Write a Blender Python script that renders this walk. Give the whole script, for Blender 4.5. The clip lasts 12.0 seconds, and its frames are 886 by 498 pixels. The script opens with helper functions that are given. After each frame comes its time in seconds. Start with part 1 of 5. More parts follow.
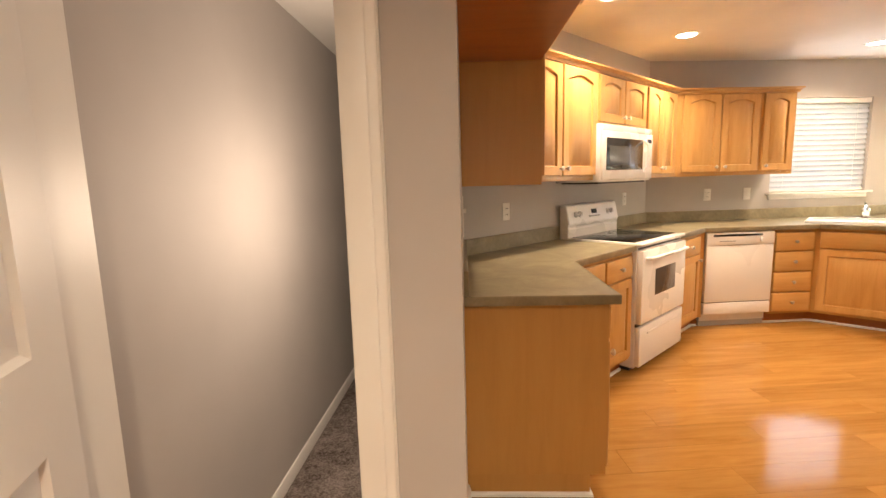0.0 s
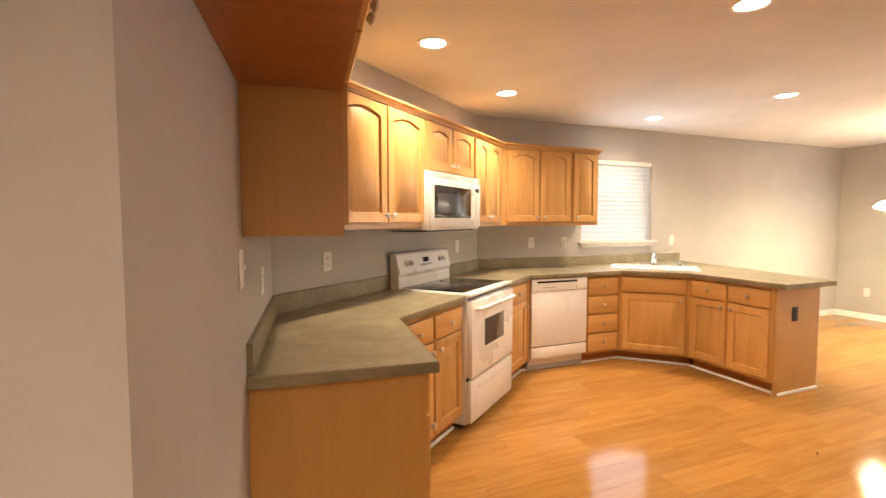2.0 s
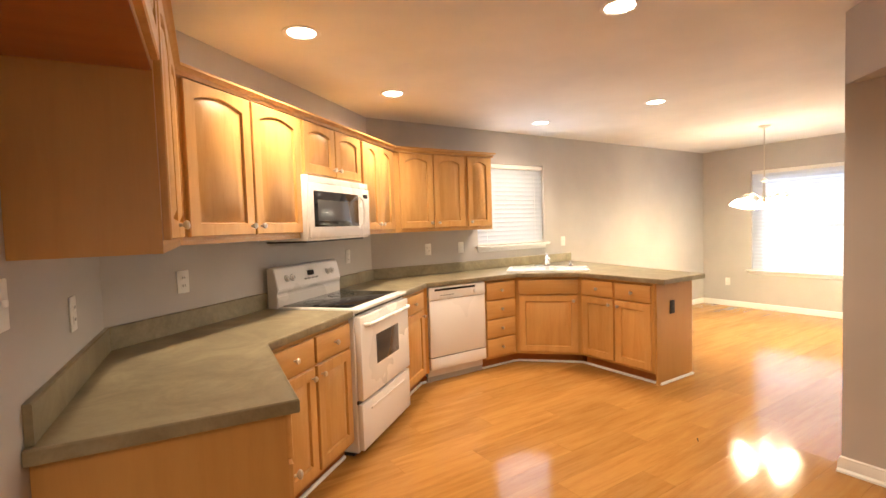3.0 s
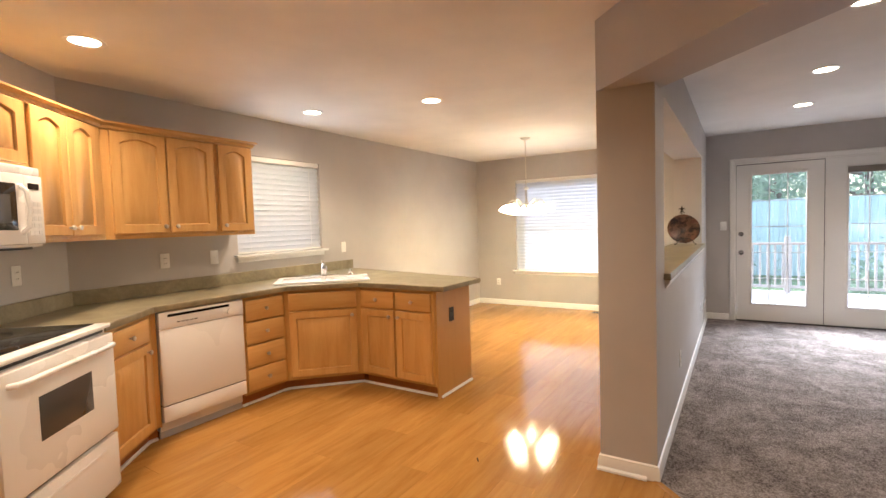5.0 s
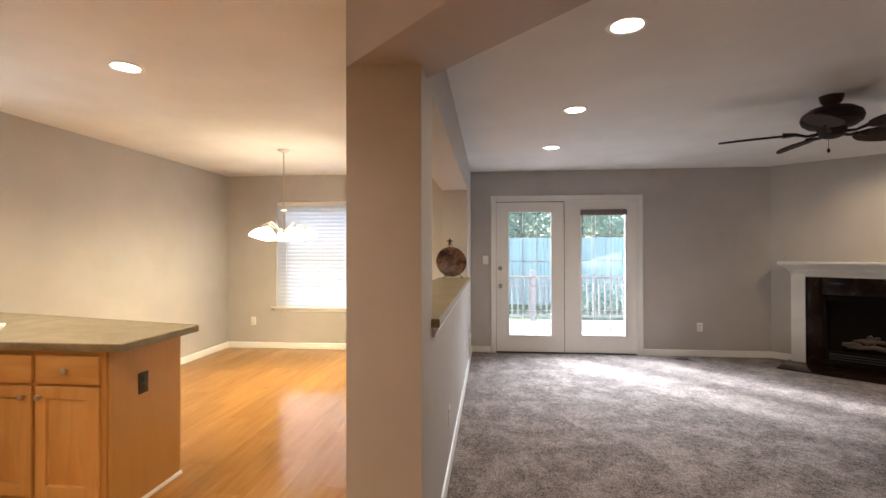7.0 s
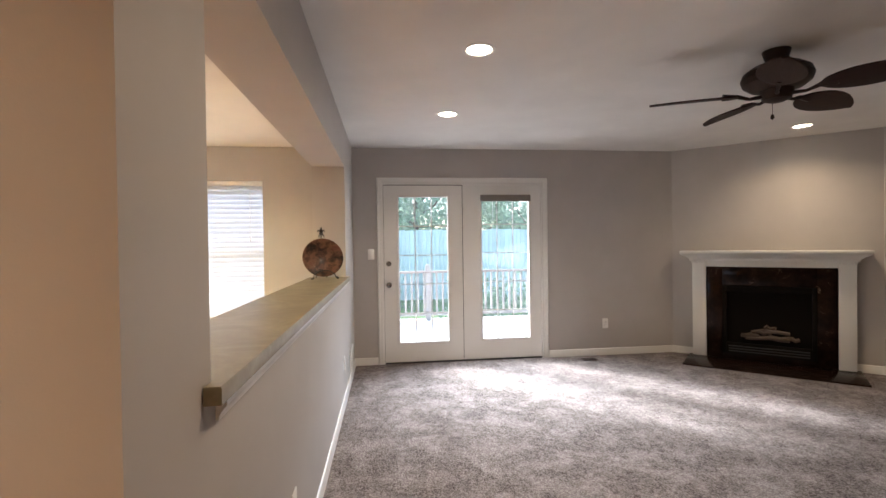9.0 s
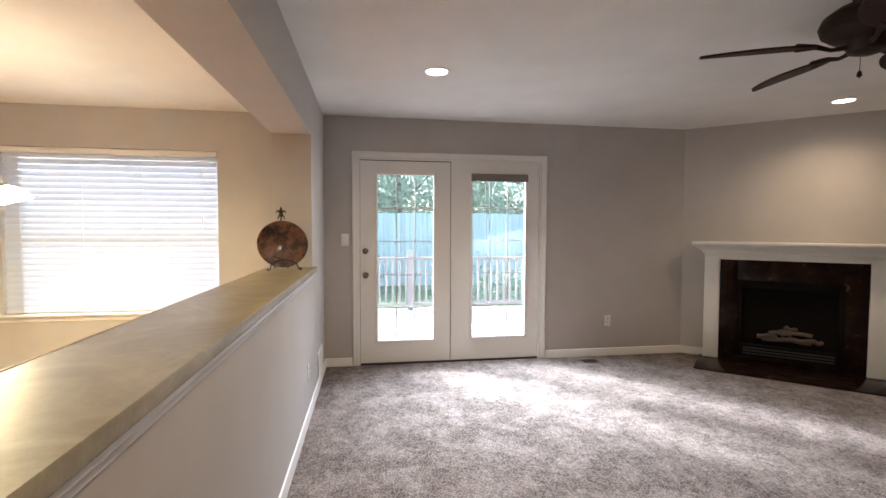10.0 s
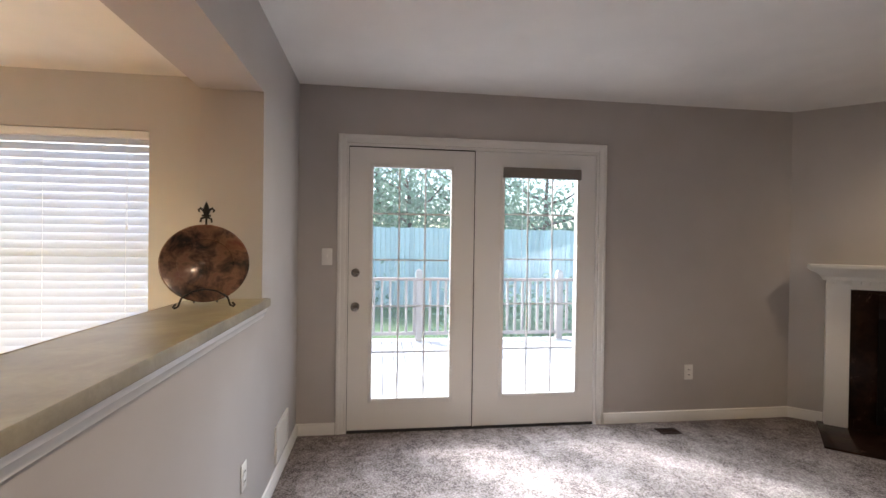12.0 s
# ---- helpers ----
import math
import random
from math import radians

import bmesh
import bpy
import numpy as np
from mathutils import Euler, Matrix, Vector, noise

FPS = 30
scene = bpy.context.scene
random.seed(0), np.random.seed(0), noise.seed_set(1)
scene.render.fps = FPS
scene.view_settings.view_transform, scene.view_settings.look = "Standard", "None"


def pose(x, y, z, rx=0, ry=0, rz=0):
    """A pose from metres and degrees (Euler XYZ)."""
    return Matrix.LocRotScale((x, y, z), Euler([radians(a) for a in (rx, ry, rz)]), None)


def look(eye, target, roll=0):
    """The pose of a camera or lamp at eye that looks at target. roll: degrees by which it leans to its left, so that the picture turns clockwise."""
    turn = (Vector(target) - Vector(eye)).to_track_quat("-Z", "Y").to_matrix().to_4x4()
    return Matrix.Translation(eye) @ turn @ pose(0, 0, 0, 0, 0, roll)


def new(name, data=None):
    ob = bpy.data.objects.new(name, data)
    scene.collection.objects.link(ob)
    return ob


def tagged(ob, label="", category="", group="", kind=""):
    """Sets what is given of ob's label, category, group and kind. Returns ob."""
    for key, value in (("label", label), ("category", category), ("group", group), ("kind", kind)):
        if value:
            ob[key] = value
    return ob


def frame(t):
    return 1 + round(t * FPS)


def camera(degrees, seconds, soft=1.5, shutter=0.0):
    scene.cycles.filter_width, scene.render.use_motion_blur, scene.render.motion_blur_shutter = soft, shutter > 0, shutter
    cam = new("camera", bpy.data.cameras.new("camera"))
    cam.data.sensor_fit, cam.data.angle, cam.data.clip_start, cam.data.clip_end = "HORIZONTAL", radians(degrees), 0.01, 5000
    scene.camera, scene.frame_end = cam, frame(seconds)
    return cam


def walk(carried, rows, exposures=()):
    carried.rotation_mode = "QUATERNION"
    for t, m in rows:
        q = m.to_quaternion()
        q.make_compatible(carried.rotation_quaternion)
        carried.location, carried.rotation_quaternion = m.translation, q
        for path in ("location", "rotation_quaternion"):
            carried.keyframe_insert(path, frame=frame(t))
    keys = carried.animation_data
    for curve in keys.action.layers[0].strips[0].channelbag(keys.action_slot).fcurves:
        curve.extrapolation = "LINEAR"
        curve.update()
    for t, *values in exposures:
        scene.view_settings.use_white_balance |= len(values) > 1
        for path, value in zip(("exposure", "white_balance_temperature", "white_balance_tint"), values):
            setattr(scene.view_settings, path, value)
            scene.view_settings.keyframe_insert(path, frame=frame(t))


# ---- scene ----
cam = camera(86.9, 12.0)
PATH = [
    (0, (0.015, 0.291, 1.378), (0.137, 2.266, 1.088), -1.6),
    (0.5, (0.087, 0.294, 1.406), (0.302, 2.266, 1.149), -1.3),
    (1, (0.132, 0.36, 1.403), (0.513, 2.315, 1.225), -0.4),
    (1.5, (0.187, 0.46, 1.411), (0.726, 2.38, 1.259), 0.1),
    (2, (0.248, 0.559, 1.4), (0.989, 2.413, 1.279), -0.1),
    (2.5, (0.333, 0.613, 1.402), (1.267, 2.379, 1.297), -0.8),
    (2.7, (0.385, 0.642, 1.401), (1.382, 2.372, 1.299), -1.3),
    (4.3, (0.78, 0.908, 1.385), (2.261, 2.249, 1.288), -2.1),
    (4.5, (0.828, 0.929, 1.38), (2.374, 2.194, 1.28), -2.0),
    (5, (0.997, 0.973, 1.384), (2.687, 2.038, 1.279), -1.8),
    (5.5, (1.209, 1.01, 1.377), (2.996, 1.902, 1.281), -1.4),
    (6, (1.415, 1.06, 1.368), (3.289, 1.757, 1.303), -0.5),
    (6.5, (1.636, 1.098, 1.354), (3.583, 1.557, 1.327), 0.2),
    (7, (1.861, 1.07, 1.361), (3.851, 1.269, 1.372), -0.1),
    (7.5, (2.114, 1.028, 1.364), (4.114, 1.028, 1.392), -0.7),
    (7.7, (2.21, 1.018, 1.358), (4.209, 0.955, 1.391), -0.9),
    (9.5, (3.226, 0.927, 1.346), (5.206, 0.648, 1.292), -0.5),
    (10, (3.566, 0.895, 1.365), (5.54, 0.583, 1.275), 0.2),
    (10.5, (3.869, 0.873, 1.35), (5.839, 0.538, 1.266), 0.7),
    (11, (4.226, 0.83, 1.341), (6.198, 0.504, 1.266), 0.8),
    (11.5, (4.55, 0.789, 1.318), (6.53, 0.51, 1.277), 0.9),
    (12, (4.875, 0.763, 1.339), (6.856, 0.495, 1.322), 0.8),
]
walk(cam, [(t, look(eye, target, roll)) for t, eye, target, roll in PATH],
     [(0, 2.60, 6560, 13), (2.5, 2.56, 6330, 13), (4.5, 2.19, 6210, 13), (5.5, 2.10, 6210, 13), (6.5, 2.00, 6270, 12), (7.5, 2.02, 6280, 12), (9.5, 2.10, 6260, 12), (10.5, 1.92, 6270, 12), (12, 1.70, 6280, 13)])


# ---- light ----
world = bpy.data.worlds.new("sky")
scene.world = world
world.use_nodes = True
wn = world.node_tree.nodes
sky = wn.new("ShaderNodeTexSky")
sky.sky_type, sky.sun_disc = "NISHITA", False
sky.sun_elevation, sky.sun_rotation = radians(30.5), radians(49)
world.node_tree.links.new(sky.outputs[0], wn["Background"].inputs[0])
wn["Background"].inputs[1].default_value = 0.15

SUN_FROM = Vector((0.72, 0.62, 0.56))
sun = new("sun", bpy.data.lights.new("sun", "SUN"))
sun.data.energy, sun.data.angle, sun.data.color = 3.2, radians(9), (0.96, 0.97, 1.0)
sun.matrix_world = look(SUN_FROM * 30, (0, 0, 0))

WARM = (1.0, 0.775, 0.53)
SOFT = (1.0, 0.74, 0.47)
KITCHEN_CANS = [(1.24, 3.19), (2.18, 3.98), (4.04, 4.25), (4.385, 3.18), (2.49, 2.16)]
LIVING_CANS = [(4.165, 0.415), (5.505, 0.42), (6.805, 0.43), (6.96, -3.03)]
CEIL = 2.44


def spot_lamp(x, y, watts, colour, cone=150):
    ob = new("ceiling_spot", bpy.data.lights.new("ceiling_spot", "SPOT"))
    ob.data.energy, ob.data.color = watts, colour
    ob.data.spot_size, ob.data.spot_blend, ob.data.shadow_soft_size = radians(cone), 0.9, 0.06
    ob.matrix_world = pose(x, y, CEIL - 0.02)


for x, y in KITCHEN_CANS:
    spot_lamp(x, y, 25, WARM, 142)
for x, y in LIVING_CANS:
    spot_lamp(x, y, 13, SOFT)
# Unseen light added over the entry; it has no downlight fixture.
spot_lamp(0.05, -0.5, 46, WARM)
# Unseen fill light added in the hall beyond the door; no fixture there.
ob = new("stair_fill", bpy.data.lights.new("stair_fill", "POINT"))
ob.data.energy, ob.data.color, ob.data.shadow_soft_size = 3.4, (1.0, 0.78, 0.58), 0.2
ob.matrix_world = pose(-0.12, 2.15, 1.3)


def window_lamp(m, w, h, watts, colour=(0.9, 0.95, 1.0), spread=180):
    ob = new("window_light", bpy.data.lights.new("window_light", "AREA"))
    ob.data.shape, ob.data.size, ob.data.size_y = "RECTANGLE", w, h
    ob.data.energy, ob.data.color, ob.data.spread = watts, colour, radians(spread)
    ob.matrix_world = m


window_lamp(look((7.90, 0.05, 1.45), (6.70, -0.35, -0.09)), 1.6, 0.8, 17, (0.84, 0.92, 1.0), 104)
window_lamp(look((8.17, 3.19, 1.33), (5.0, 3.19, 1.33)), 1.68, 1.36, 1.0)
window_lamp(look((4.16, 4.765, 1.63), (4.16, 2.0, 1.63)), 0.82, 0.8, 1.7, (0.62, 0.80, 1.0))

# ---- materials ----


def material(name, colour, rough=0.5, metal=0.0):
    mat = bpy.data.materials.new(name)
    mat.use_nodes = True
    b = mat.node_tree.nodes["Principled BSDF"]
    b.inputs["Base Color"].default_value = (*colour, 1)
    b.inputs["Roughness"].default_value, b.inputs["Metallic"].default_value = rough, metal
    return mat


def link(mat, a, b):
    mat.node_tree.links.new(a, b)


def node(mat, kind, **sets):
    n = mat.node_tree.nodes.new(kind)
    for key, value in sets.items():
        n.inputs[key].default_value = value
    return n


def coords(mat, scale, per_object=True):
    tc = node(mat, "ShaderNodeTexCoord")
    mp = node(mat, "ShaderNodeMapping")
    mp.inputs["Scale"].default_value = scale
    link(mat, tc.outputs["Object"], mp.inputs["Vector"])
    if per_object:
        info = node(mat, "ShaderNodeObjectInfo")
        mul = node(mat, "ShaderNodeVectorMath")
        mul.operation = "SCALE"
        comb = node(mat, "ShaderNodeCombineXYZ", X=31.0, Y=17.0, Z=23.0)
        link(mat, comb.outputs[0], mul.inputs[0])
        link(mat, info.outputs["Random"], mul.inputs["Scale"])
        link(mat, mul.outputs[0], mp.inputs["Location"])
    return mp.outputs[0]


def noise_tex(mat, vec, scale, detail=4.0, rough=0.55, distort=0.0):
    n = node(mat, "ShaderNodeTexNoise", Scale=scale, Detail=detail, Roughness=rough, Distortion=distort)
    link(mat, vec, n.inputs["Vector"])
    return n.outputs["Fac"]


def ramp(mat, fac, *stops):
    n = node(mat, "ShaderNodeValToRGB")
    e = n.color_ramp.elements
    while len(e) < len(stops):
        e.new(0.5)
    for el, (p, c) in zip(e, stops):
        el.position, el.color = p, (*c, 1)
    link(mat, fac, n.inputs[0])
    return n.outputs[0]


def mix(mat, fac, a, b, mode="MIX"):
    n = node(mat, "ShaderNodeMix")
    n.data_type, n.blend_type = "RGBA", mode
    for sock, v in ((n.inputs["Factor"], fac), (n.inputs["A"], a), (n.inputs["B"], b)):
        if isinstance(v, (int, float)):
            sock.default_value = v
        elif isinstance(v, tuple):
            sock.default_value = (*v, 1)
        else:
            link(mat, v, sock)
    return n.outputs["Result"]


def bsdf(mat):
    return mat.node_tree.nodes["Principled BSDF"]


def bump(mat, fac, strength, dist):
    n = node(mat, "ShaderNodeBump", Strength=strength, Distance=dist)
    link(mat, fac, n.inputs["Height"])
    link(mat, n.outputs[0], bsdf(mat).inputs["Normal"])


def rough_from(mat, fac, lo, hi):
    n = node(mat, "ShaderNodeMapRange")
    n.inputs["To Min"].default_value, n.inputs["To Max"].default_value = lo, hi
    link(mat, fac, n.inputs["Value"])
    link(mat, n.outputs[0], bsdf(mat).inputs["Roughness"])


def painted(name, colour, rough=0.55, grain=220.0, strength=0.12, vary=0.06):
    mat = material(name, colour, rough)
    v = coords(mat, (1, 1, 1), False)
    big = noise_tex(mat, v, 1.7, 3)
    fine = noise_tex(mat, v, grain, 2)
    dark = tuple(c * (1 - vary) for c in colour)
    light = tuple(min(1, c * (1 + vary)) for c in colour)
    link(mat, ramp(mat, big, (0.3, dark), (0.7, light)), bsdf(mat).inputs["Base Color"])
    rough_from(mat, big, rough - 0.08, rough + 0.08)
    bump(mat, fine, strength, 0.002)
    return mat


def wood(name, light, mid, dark, along="z", rough=0.33, tone=0.14, uneven=1.0):
    mat = material(name, mid, rough)
    s = {"z": (9, 9, 0.9), "x": (0.9, 9, 9), "y": (9, 0.9, 9)}[along]
    v = coords(mat, s)
    grain = noise_tex(mat, v, 2.2, 6, 0.6, 0.6)
    streak = noise_tex(mat, coords(mat, tuple(c * 4 for c in s)), 5.0, 3, 0.6)
    col = ramp(mat, grain, (0.25, dark), (0.5, mid), (0.75, light))
    col = mix(mat, 0.13, col, ramp(mat, streak, (0.35, dark), (0.6, light)))
    info = node(mat, "ShaderNodeObjectInfo")
    shade = ramp(mat, info.outputs["Random"], (0.0, (1 - tone,) * 3), (1.0, (1.0, 1.0, 1.0)))
    link(mat, mix(mat, 1.0, col, shade, "MULTIPLY"), bsdf(mat).inputs["Base Color"])
    rough_from(mat, streak, rough - 0.06 * uneven, rough + 0.1 * uneven)
    bump(mat, streak, 0.05, 0.002)
    return mat


WALL = painted("greige wall paint", (0.465, 0.440, 0.422), 0.62)
CEILING = painted("white ceiling paint", (0.76, 0.74, 0.71), 0.8, 90, 0.3)
TRIM = painted("white trim paint", (0.78, 0.77, 0.74), 0.35, 60, 0.03, 0.02)
MAPLE = wood("maple door", (0.66, 0.385, 0.135), (0.60, 0.335, 0.106), (0.52, 0.268, 0.074))
MAPLE_X = wood("maple rail", (0.66, 0.385, 0.135), (0.60, 0.335, 0.106), (0.52, 0.268, 0.074), "x")
PANEL = wood("maple veneer panel", (0.57, 0.315, 0.094), (0.55, 0.297, 0.086), (0.51, 0.268, 0.074), tone=0.06)
# Darker, redder wood for the toe kicks and the fridge cabinet's underside.
UNDER = wood("dark red-brown wood", (0.40, 0.14, 0.03), (0.36, 0.12, 0.025), (0.30, 0.09, 0.02), "y", tone=0.05)
PLANK = wood("laminate plank", (0.44, 0.228, 0.064), (0.38, 0.184, 0.047), (0.30, 0.135, 0.032), "x", 0.095, 0.18, 0.3)
bsdf(PLANK).inputs["Specular IOR Level"].default_value = 0.15
APPLIANCE = painted("white enamel", (0.80, 0.78, 0.76), 0.28, 40, 0.01, 0.015)
BLACK_GLASS = material("black ceramic glass", (0.012, 0.012, 0.013), 0.08)
DARK_GLASS = material("grey oven glass", (0.06, 0.06, 0.062), 0.12)
DARK = material("dark grey plastic", (0.03, 0.03, 0.03), 0.5)
NICKEL = material("brushed nickel", (0.62, 0.58, 0.52), 0.3, 1.0)
CHROME = material("chrome", (0.8, 0.8, 0.8), 0.08, 1.0)
BRONZE = painted("dark bronze", (0.022, 0.011, 0.008), 0.5, 60, 0.1, 0.2)
BRONZE_SHEEN = bsdf(BRONZE).inputs["Specular IOR Level"]
BRONZE_SHEEN.default_value = 0.25
BLADE = wood("dark walnut blade", (0.036, 0.014, 0.009), (0.026, 0.010, 0.007), (0.016, 0.006, 0.004), "x", 0.55)
bsdf(BLADE).inputs["Specular IOR Level"].default_value = 0.2
PLASTIC = material("white plastic", (0.80, 0.79, 0.76), 0.4)
IRON = material("black wrought iron", (0.02, 0.016, 0.013), 0.5, 0.6)
# Near-black that carries the shade of gaps and hollows; also plain black parts.
SHADE_BLACK = material("recess shade and black", (0.008, 0.006, 0.005), 0.9)
bsdf(SHADE_BLACK).inputs["Specular IOR Level"].default_value = 0.1
DOORKNOB = material("satin nickel", (0.34, 0.32, 0.30), 0.24, 1.0)

COUNTER = material("olive laminate", (0.20, 0.18, 0.11), 0.35)
cv = coords(COUNTER, (1, 1, 1), False)
c1 = noise_tex(COUNTER, cv, 3.5, 6, 0.65, 1.2)
c2 = noise_tex(COUNTER, cv, 38, 4, 0.7)
cc = ramp(COUNTER, c1, (0.34, (0.15, 0.12, 0.068)), (0.52, (0.235, 0.198, 0.120)), (0.68, (0.335, 0.29, 0.185)))
link(COUNTER, mix(COUNTER, 0.3, cc, ramp(COUNTER, c2, (0.35, (0.19, 0.165, 0.095)), (0.65, (0.33, 0.29, 0.19)))), bsdf(COUNTER).inputs["Base Color"])
rough_from(COUNTER, c2, 0.32, 0.44)

CARPET = material("grey cut-pile carpet", (0.2, 0.185, 0.18), 0.95)
gv = coords(CARPET, (1, 1, 1), False)
g1 = noise_tex(CARPET, gv, 4.2, 5, 0.68, 0.25)
g2 = noise_tex(CARPET, gv, 85, 2, 0.7, 0.4)
g3 = noise_tex(CARPET, gv, 22, 3, 0.7, 0.3)
gc = ramp(CARPET, g1, (0.41, (0.088, 0.064, 0.054)), (0.5, (0.170, 0.136, 0.121)), (0.59, (0.310, 0.265, 0.244)))
gc = mix(CARPET, 0.30, gc, ramp(CARPET, g3, (0.42, (0.066, 0.049, 0.042)), (0.58, (0.400, 0.352, 0.330))))
gc = mix(CARPET, 0.34, gc, ramp(CARPET, g2, (0.42, (0.040, 0.031, 0.027)), (0.58, (0.440, 0.398, 0.378))))
link(CARPET, gc, bsdf(CARPET).inputs["Base Color"])
bump(CARPET, g2, 1.0, 0.014)
bsdf(CARPET).inputs["Specular IOR Level"].default_value = 0.1

MARBLE = material("dark brown marble", (0.03, 0.015, 0.01), 0.16)
bsdf(MARBLE).inputs["Specular IOR Level"].default_value = 0.15
mv = coords(MARBLE, (1, 1, 1), False)
m1 = noise_tex(MARBLE, mv, 3.2, 8, 0.6, 2.5)
m2 = noise_tex(MARBLE, mv, 7, 6, 0.6)
mc = ramp(MARBLE, m1, (0.488, (0.014, 0.007, 0.005)), (0.5, (0.22, 0.16, 0.12)), (0.508, (0.014, 0.007, 0.005)))
mc2 = ramp(MARBLE, m2, (0.4, (0.010, 0.005, 0.004)), (0.65, (0.026, 0.012, 0.008)))
link(MARBLE, mix(MARBLE, ramp(MARBLE, m2, (0.55, (0, 0, 0)), (0.7, (1, 1, 1))), mc2, mc), bsdf(MARBLE).inputs["Base Color"])

COPPER = material("aged copper glaze", (0.2, 0.08, 0.05), 0.22)
pv = coords(COPPER, (1, 1, 1), False)
p1 = noise_tex(COPPER, pv, 9, 5, 0.62, 0.4)
link(COPPER, ramp(COPPER, p1, (0.38, (0.030, 0.022, 0.020)), (0.47, (0.10, 0.052, 0.034)), (0.56, (0.20, 0.105, 0.064)), (0.66, (0.16, 0.060, 0.042))), bsdf(COPPER).inputs["Base Color"])
bsdf(COPPER).inputs["Coat Weight"].default_value = 0.6

LOG = painted("ceramic log", (0.085, 0.064, 0.050), 0.9, 40, 0.8, 0.5)
GRASS = painted("lawn", (0.10, 0.17, 0.05), 0.9, 30, 0.8, 0.3)
LEAF = painted("leaf green", (0.11, 0.19, 0.12), 0.6, 10, 0.2, 0.4)
lt = node(LEAF, "ShaderNodeBsdfTranslucent", Color=(0.34, 0.48, 0.36, 1))
lm = node(LEAF, "ShaderNodeMixShader", Fac=0.5)
link(LEAF, bsdf(LEAF).outputs[0], lm.inputs[1])
link(LEAF, lt.outputs[0], lm.inputs[2])
link(LEAF, lm.outputs[0], LEAF.node_tree.nodes["Material Output"].inputs["Surface"])
BARK = painted("bark", (0.12, 0.09, 0.07), 0.9, 30, 0.9, 0.3)
RAILPALE = painted("grey weathered baluster wood", (0.42, 0.38, 0.34), 0.8, 40, 0.3, 0.15)
DECKWOOD = painted("pale weathered deck", (0.74, 0.71, 0.67), 0.8, 40, 0.3, 0.12)
FENCEWOOD = painted("weathered fence", (0.36, 0.42, 0.42), 0.8, 30, 0.4, 0.2)
# Fence boards lightened to pale teal: outdoor overexposure and glass tint put into colour.
FENCEPIECE = wood("glare-washed fence board", (0.62, 0.75, 0.73), (0.57, 0.71, 0.69), (0.48, 0.62, 0.61), "z", 0.8, 0.2)
RAILWOOD = painted("weathered rail wood", (0.34, 0.27, 0.22), 0.8, 30, 0.4, 0.2)


def glowing(name, colour, strength):
    mat = material(name, colour, 0.4)
    bsdf(mat).inputs["Emission Color"].default_value = (*colour, 1)
    bsdf(mat).inputs["Emission Strength"].default_value = strength
    return mat


BULB = glowing("lit bulb", (1.0, 0.88, 0.68), 6.0)
SHADE_GLASS = glowing("lit frosted glass", (1.0, 0.86, 0.60), 5.0)

GLASS = material("clear window glass", (1, 1, 1), 0.0)
bsdf(GLASS).inputs["Transmission Weight"].default_value = 1.0
bsdf(GLASS).inputs["IOR"].default_value = 1.05
# Faint translucent layer: a veil of daylight glare painted into the panes.
veil = node(GLASS, "ShaderNodeBsdfTranslucent", Color=(0.85, 0.9, 0.95, 1))
dm = node(GLASS, "ShaderNodeMixShader", Fac=0.014)
link(GLASS, bsdf(GLASS).outputs[0], dm.inputs[1])
link(GLASS, veil.outputs[0], dm.inputs[2])
link(GLASS, dm.outputs[0], GLASS.node_tree.nodes["Material Output"].inputs["Surface"])

SLAT = material("white blind slat", (0.76, 0.77, 0.80), 0.45)
tr = node(SLAT, "ShaderNodeBsdfTranslucent", Color=(0.56, 0.62, 0.71, 1))
ms = node(SLAT, "ShaderNodeMixShader", Fac=0.38)
link(SLAT, bsdf(SLAT).outputs[0], ms.inputs[1])
link(SLAT, tr.outputs[0], ms.inputs[2])
link(SLAT, ms.outputs[0], SLAT.node_tree.nodes["Material Output"].inputs["Surface"])

# ---- mesh helpers ----


def box(bm, x0, x1, y0, y1, z0, z1, bevel=0.0):
    vs = [bm.verts.new((x, y, z)) for z in (z0, z1) for x, y in ((x0, y0), (x1, y0), (x1, y1), (x0, y1))]
    fs = [bm.faces.new([vs[i] for i in q]) for q in ((3, 2, 1, 0), (4, 5, 6, 7), (0, 1, 5, 4), (1, 2, 6, 5), (2, 3, 7, 6), (3, 0, 4, 7))]
    if bevel:
        es = list({e for f in fs for e in f.edges})
        bmesh.ops.bevel(bm, geom=es, offset=bevel, segments=2, affect="EDGES", profile=0.5)
    return bm


def boxed(x0, x1, y0, y1, z0, z1, bevel=0.0):
    return box(bmesh.new(), x0, x1, y0, y1, z0, z1, bevel)


def prism(bm, outline, z0, z1):
    """An upright block over a plan outline."""
    area = sum(a[0] * b[1] - b[0] * a[1] for a, b in zip(outline, outline[1:] + outline[:1]))
    pts = outline if area > 0 else outline[::-1]
    lo, hi = ([bm.verts.new((x, y, z)) for x, y in pts] for z in (z0, z1))
    bm.faces.new(lo[::-1])
    bm.faces.new(hi)
    for i in range(len(pts)):
        j = (i + 1) % len(pts)
        bm.faces.new((lo[i], lo[j], hi[j], hi[i]))
    return bm


